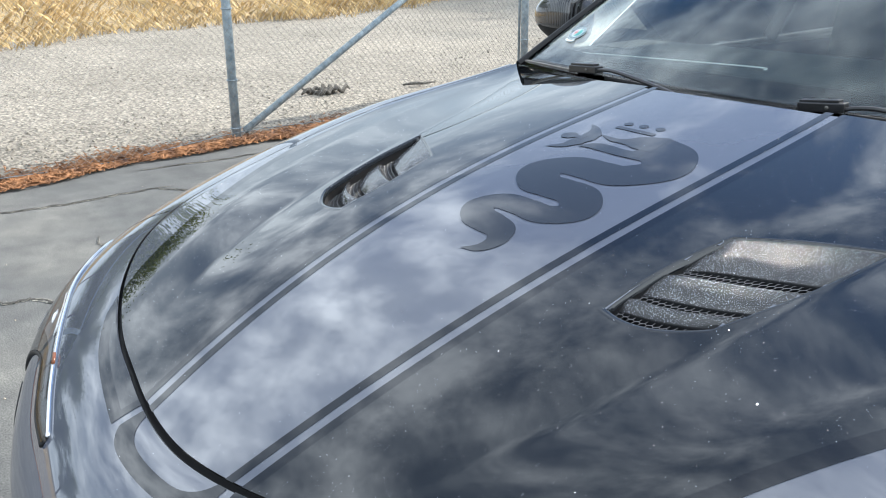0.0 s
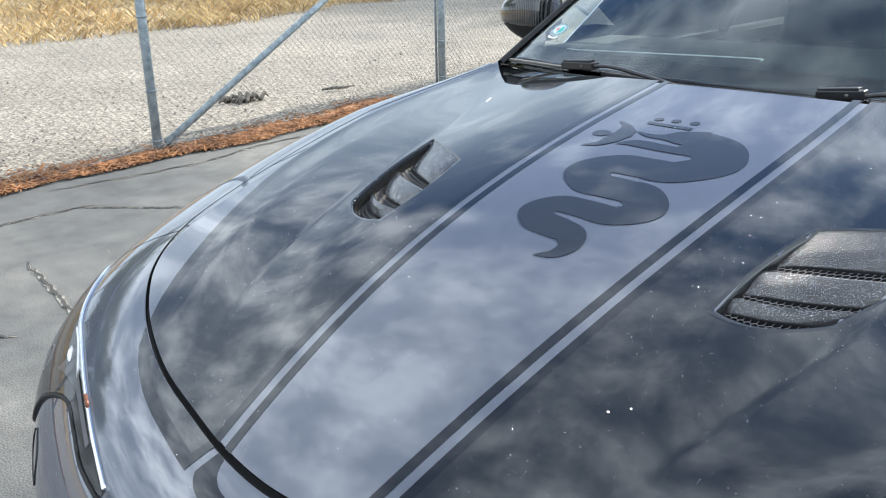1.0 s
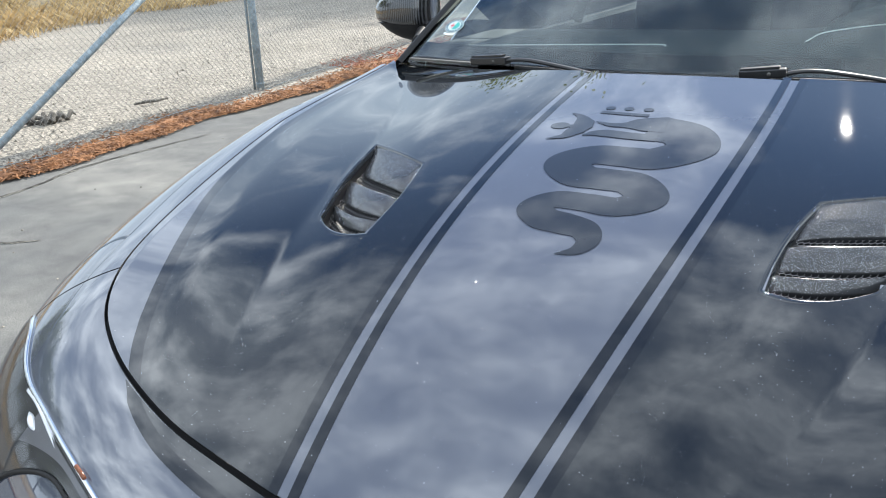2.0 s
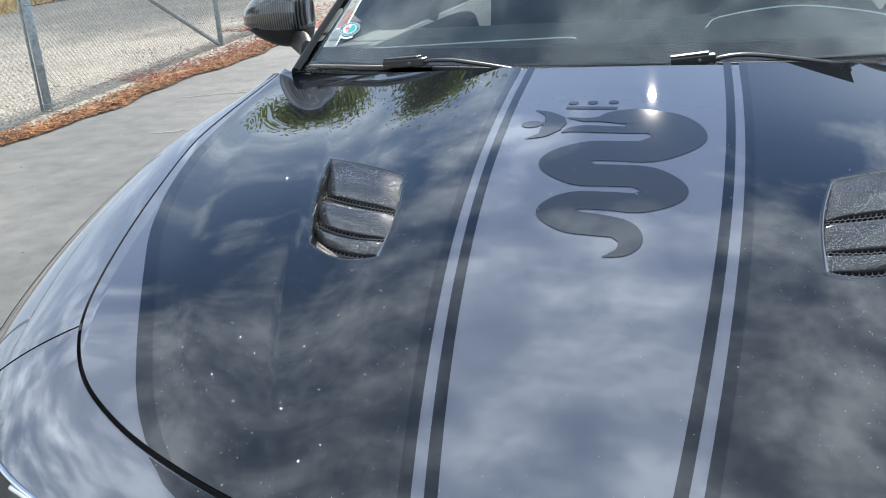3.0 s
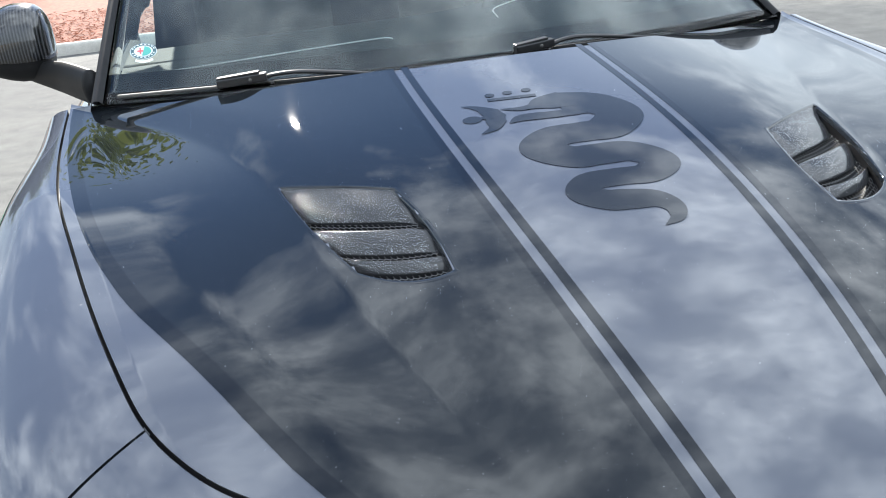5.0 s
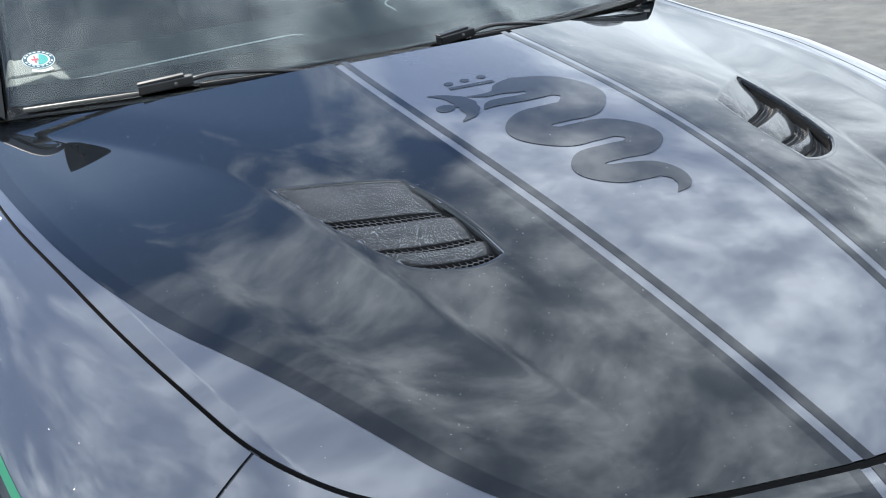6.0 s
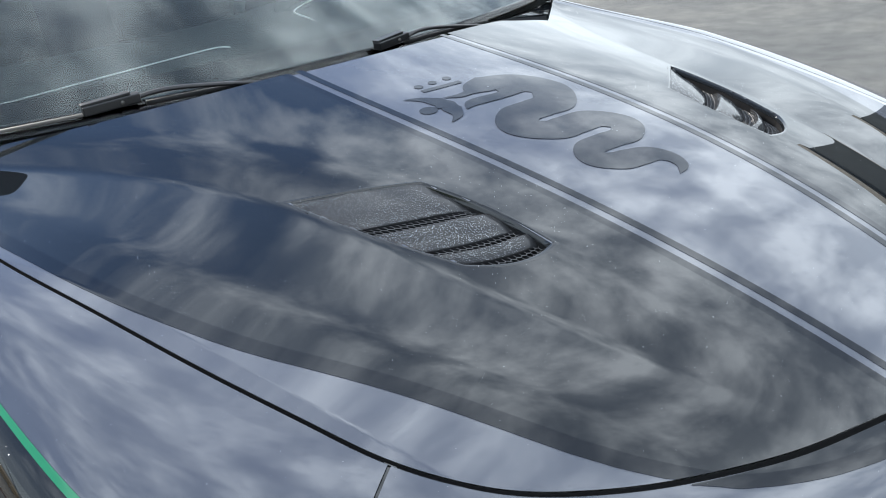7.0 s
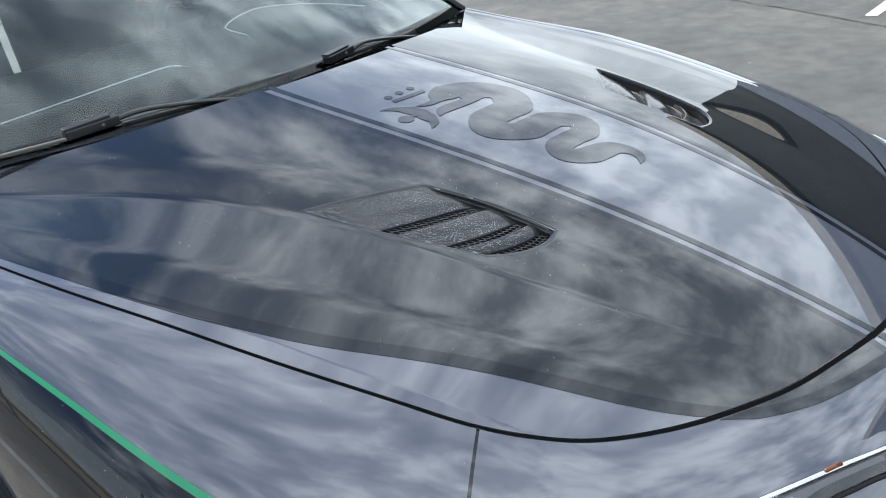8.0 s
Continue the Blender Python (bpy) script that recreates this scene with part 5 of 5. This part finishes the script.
def build_mirror(sd):
    carbon = material("ribbed_gloss_black", (0.012, 0.012, 0.013), 0.25, 0, 1.0, 0.03)
    nt = carbon.node_tree
    co, wav = nt.nodes.new("ShaderNodeTexCoord"), nt.nodes.new("ShaderNodeTexWave")
    wav.bands_direction = "X"
    wav.inputs["Scale"].default_value, wav.inputs["Distortion"].default_value = 42, 0.6
    nt.links.new(co.outputs["Object"], wav.inputs["Vector"])
    nt.links.new(ramp(carbon, wav.outputs[0], [(0.35, (0.003, 0.003, 0.004)), (0.75, (0.05, 0.051, 0.055))]), bsdf(carbon).inputs["Base Color"])
    ev = empty("door_mirror", (0, 0, 0))
    ev.parent = car
    tagged(ev, "black ribbed door mirror on an arm")
    c = Vector((sd * 1.058, 1.83, 1.188))

    def blob(z0, z1, grow, mat, name, label=""):
        n, m = 36, 20
        v = []
        for i in range(m + 1):
            ph = -math.pi / 2 + math.pi * i / m
            for k in range(n):
                th = 2 * math.pi * k / n
                cx, cy, cz = math.cos(ph) * math.cos(th), math.cos(ph) * math.sin(th), math.sin(ph)
                px = math.copysign(abs(cx) ** (0.55 if cx < 0 else 0.95), cx) * (0.085 if cx < 0 else 0.145)
                py = math.copysign(abs(cy) ** 0.8, cy) * (0.095 if cy < 0 else 0.045)
                out = max(0.0, px / 0.145)                     # 0 beside the door, 1 at the outer tip
                pz = math.copysign(abs(cz) ** 0.75, cz) * 0.098 * (1 - 0.45 * out ** 1.4)
                pz = min(max(pz, z0 * (1 - 0.55 * out)), z1)
                v.append((c.x + sd * px * grow, c.y + py * grow + 0.05 * px, c.z + pz - 0.012 * out))
        f = [(i * n + k, i * n + (k + 1) % n, (i + 1) * n + (k + 1) % n, (i + 1) * n + k) for i in range(m) for k in range(n)]
        part(name, np.array(v) - CAR_AT, f, mat, ev, label)
    blob(-0.040, 0.10, 1.0, carbon, "cap", "ribbed glossy black cap")
    blob(-0.098, -0.030, 0.965, PLASTIC, "lower_shell")
    # the arm: a wedge, deep at the door and thin under the housing
    line = spline([(0.862, 1.50, 1.104, 0.042), (0.91, 1.60, 1.106, 0.043), (0.96, 1.70, 1.108, 0.040), (1.04, 1.81, 1.112, 0.026)], 16)
    v, n = [], 14
    for i, (px, py, pz, r) in enumerate(line):
        for k in range(n):
            a = 2 * math.pi * k / n
            v.append((sd * (px + 0.020 * math.cos(a)), py - 0.006 * math.cos(a), pz + r * math.sin(a)))
    f = [(i * n + k, i * n + (k + 1) % n, (i + 1) * n + (k + 1) % n, (i + 1) * n + k) for i in range(15) for k in range(n)] + [tuple(reversed(range(n))), tuple(15 * n + k for k in range(n))]
    part("arm", np.array(v) - CAR_AT, f if sd < 0 else [tuple(reversed(q)) for q in f], PLASTIC, ev)


build_mirror(-1)
build_mirror(1)


def build_cabin():
    # dashboard top, stitched
    x, y = np.linspace(-0.80, 0.80, 50), np.linspace(1.30, 2.02, 24)
    X, Y = np.meshgrid(x, y, indexing="ij")
    Y = Y + 0.12 * X ** 2 * (Y < 1.6)
    def dash_z(px, py):
        z = 1.127 + 0.03 * np.exp(-((px - 0.38) / 0.22) ** 2) * np.clip((py - 1.5) / 0.25, 0, 1) - 0.25 * np.clip(py - 1.86, 0, 1) ** 1.3 - 0.01 * px ** 2
        t = py - glass_base(px)
        return np.minimum(z, 1.070 + 0.565 * t - 0.06 * t * t)
    Z = dash_z(X, Y)
    dash = cpart("dashboard", np.stack([X, Y, Z], -1).reshape(-1, 3), [tuple(reversed(q)) for q in grid_faces(50, 24)], DASH, None, "dark dashboard top with pale stitching")
    for run in ([(-0.68, 1.455), (-0.5, 1.478), (-0.32, 1.505), (-0.19, 1.522), (-0.155, 1.515), (-0.148, 1.490)], [(0.16, 1.60), (0.2, 1.73), (0.38, 1.79), (0.56, 1.74), (0.62, 1.58)]):
        c = spline([(a, b, float(dash_z(np.array(a), np.array(b))) + 0.003) for a, b in run], 120)
        pieces = [tube_data([tuple(c[i]), tuple(c[i] * 0.3 + c[i + 1] * 0.7)], 0.0016, 4) for i in range(119)]
        cpart("stitching", *joined(pieces), THREAD, dash, "pale stitched seam")
    hoodv = [(0.38 + 0.19 * math.cos(t), 1.78 + 0.06 * math.sin(t), 1.12 + 0.06 * math.sin(t)) for t in np.linspace(0, math.pi, 20)]
    cpart("instrument_hood", *tube_data(hoodv, 0.022, 10), DASH, dash)
    ring = [(0.38 + 0.185 * math.cos(t), 2.02 + 0.06 * math.sin(t), 1.06 + 0.175 * math.sin(t)) for t in np.linspace(0, 2 * math.pi, 48)]
    wheel = cpart("steering_wheel", *tube_data(ring, 0.017, 10), DASH, None, "black leather steering wheel")
    cpart("hub", *box_between((0.38, 2.0, 1.0), (0.38, 2.0, 1.1), 0.14, 0.05), DASH, wheel)
    cpart("spoke", *box_between((0.21, 2.01, 1.06), (0.55, 2.01, 1.06), 0.03, 0.02), DASH, wheel)
    for sx in (-0.38, 0.38):
        v, f = rounded_box(0.50, 0.16, 0.62, 0.07, 3)
        m = pose(sx, 2.75, 0.98, -14)
        seat = cpart("seat", *moved((v, f), m), DASH, None, "dark leather front seat")
        v, f = rounded_box(0.26, 0.10, 0.2, 0.045, 3)
        cpart("headrest", *moved((v, f), pose(sx, 2.88, 1.40, -10)), DASH, seat)
        v, f = rounded_box(0.50, 0.5, 0.16, 0.06, 3)
        cpart("cushion", *moved((v, f), pose(sx, 2.45, 0.68, 4)), DASH, seat)
    # floor and rear of the cabin
    cpart("cabin_floor", [(-0.93, 1.3, 0.4), (0.93, 1.3, 0.4), (0.93, 4.3, 0.4), (-0.93, 4.3, 0.4)], [(0, 1, 2, 3)], DASH)
    # roof
    x, y = np.linspace(-0.71, 0.71, 24), np.linspace(2.17, 4.1, 24)
    X, Y = np.meshgrid(x, y, indexing="ij")
    Z = 1.62 + 0.05 * np.sin((Y - 2.17) / 1.93 * math.pi * 0.7) - 0.09 * X ** 2
    lay = [np.stack([X, Y, Z], -1).reshape(-1, 3), np.stack([X * 0.98, Y, Z - 0.03], -1).reshape(-1, 3)]
    n = len(lay[0])
    f = grid_faces(24, 24)
    cpart("roof", np.vstack(lay), [tuple(q) for q in f] + [tuple(n + i for i in reversed(q)) for q in f], PAINT, None, "grey metallic roof")
    for sd in (-1, 1):
        # lower body side with its shoulder
        ys = np.linspace(1.425, 4.35, 40)
        prof = [(0.86, 1.06), (0.92, 1.05), (0.965, 1.0), (0.985, 0.9), (0.975, 0.7), (0.985, 0.5), (0.95, 0.3), (0.90, 0.26)]
        v = [(sd * px * (1 - 0.03 * max(0, y - 3.4) ** 2), y, pz) for y in ys for px, pz in prof]
        fa = grid_faces(40, len(prof))
        cpart("body_side", v, fa if sd > 0 else [tuple(reversed(q)) for q in fa], PAINT, None, "grey metallic doors and side")
        # side glass and its posts
        g = [(sd * 0.87, 1.62, 1.06), (sd * 0.87, 3.9, 1.06), (sd * 0.66, 3.6, 1.60), (sd * 0.67, 2.25, 1.60)]
        pane = cpart("side_window", g + [(a - sd * 0.004, b, c) for a, b, c in g], [(0, 1, 2, 3), (7, 6, 5, 4), (0, 4, 5, 1), (1, 5, 6, 2), (2, 6, 7, 3), (3, 7, 4, 0)], TINTED, None, "dark tinted side window", smooth=False)
        pane.visible_shadow = False
        for a, b in (((sd * 0.87, 2.75, 1.05), (sd * 0.665, 2.85, 1.62)), ((sd * 0.88, 3.9, 1.05), (sd * 0.66, 3.75, 1.62))):
            cpart("window_post", *box_between(a, b, 0.06, 0.04), PLASTIC)
    def sheet_part(name, corners, mat, label, nu=8, nv=8, bulge=0.0, out=(0, 1, 0)):
        """A gently bowed panel between four corners."""
        p = np.array(corners, float)
        u, w = np.meshgrid(np.linspace(0, 1, nu), np.linspace(0, 1, nv), indexing="ij")
        g = (p[0] * (1 - u[..., None]) + p[1] * u[..., None]) * (1 - w[..., None]) + (p[3] * (1 - u[..., None]) + p[2] * u[..., None]) * w[..., None]
        o = np.array(out, float) / np.linalg.norm(out)
        g = g + o * (bulge * 4 * u * (1 - u))[..., None]
        return cpart(name, g.reshape(-1, 3), grid_faces(nu, nv), mat, None, label, normals=np.repeat(o[None], nu * nv, 0))
    sheet_part("tailgate", [(-0.95, 4.345, 0.30), (0.95, 4.345, 0.30), (0.85, 4.345, 1.062), (-0.85, 4.345, 1.062)], PAINT, "grey metallic tailgate", bulge=0.06)
    sheet_part("rear_window", [(-0.85, 4.345, 1.062), (0.85, 4.345, 1.062), (0.64, 4.08, 1.60), (-0.64, 4.08, 1.60)], FILM, "dark tinted rear window", bulge=0.06, out=(0, 0.9, 0.45))
    for sd in (-1, 1):
        sheet_part("rear_quarter", [(sd * 0.875, 3.88, 1.055), (sd * 0.85, 4.345, 1.06), (sd * 0.64, 4.09, 1.605), (sd * 0.66, 3.66, 1.605)], PAINT, "grey metallic rear quarter", out=(sd, 0, 0.4))
        sheet_part("lower_front_closing", [(sd * 0.86, 1.43, 1.03), (sd * 0.97, 1.43, 0.95), (sd * 0.95, 1.43, 0.3), (sd * 0.7, 1.43, 0.3)], GAP, "", out=(0, -1, 0))
    for x in (-0.86, 0.86):
        for y in (0.62, 3.44):
            ev = empty("wheel", (0, 0, 0))
            ev.parent = car
            sx = math.copysign(1, x)
            prof = [(0.20, 0.10), (0.30, 0.115), (0.345, 0.10), (0.355, 0.06), (0.355, -0.06), (0.345, -0.10), (0.30, -0.115), (0.20, -0.10)]
            n = 40
            v = [(x + w, y + r * math.cos(2 * math.pi * k / n), 0.355 + r * math.sin(2 * math.pi * k / n)) for k in range(n) for r, w in prof]
            m = len(prof)
            f = [(k * m + j, ((k + 1) % n) * m + j, ((k + 1) % n) * m + j + 1, k * m + j + 1) for k in range(n) for j in range(m - 1)]
            part("tyre", np.array(v) - CAR_AT, f, RUBBER, ev)
            pieces = [tube_data([(x + sx * 0.08, y, 0.355), (x + sx * 0.06, y + 0.24 * math.cos(a), 0.355 + 0.24 * math.sin(a))], [0.035, 0.022], 8) for a in np.linspace(0, 2 * math.pi, 6)[:-1]]
            v, f = joined(pieces)
            part("rim", np.array([tuple(a) for a in v]) - CAR_AT, f, GRILLE, ev)


build_cabin()
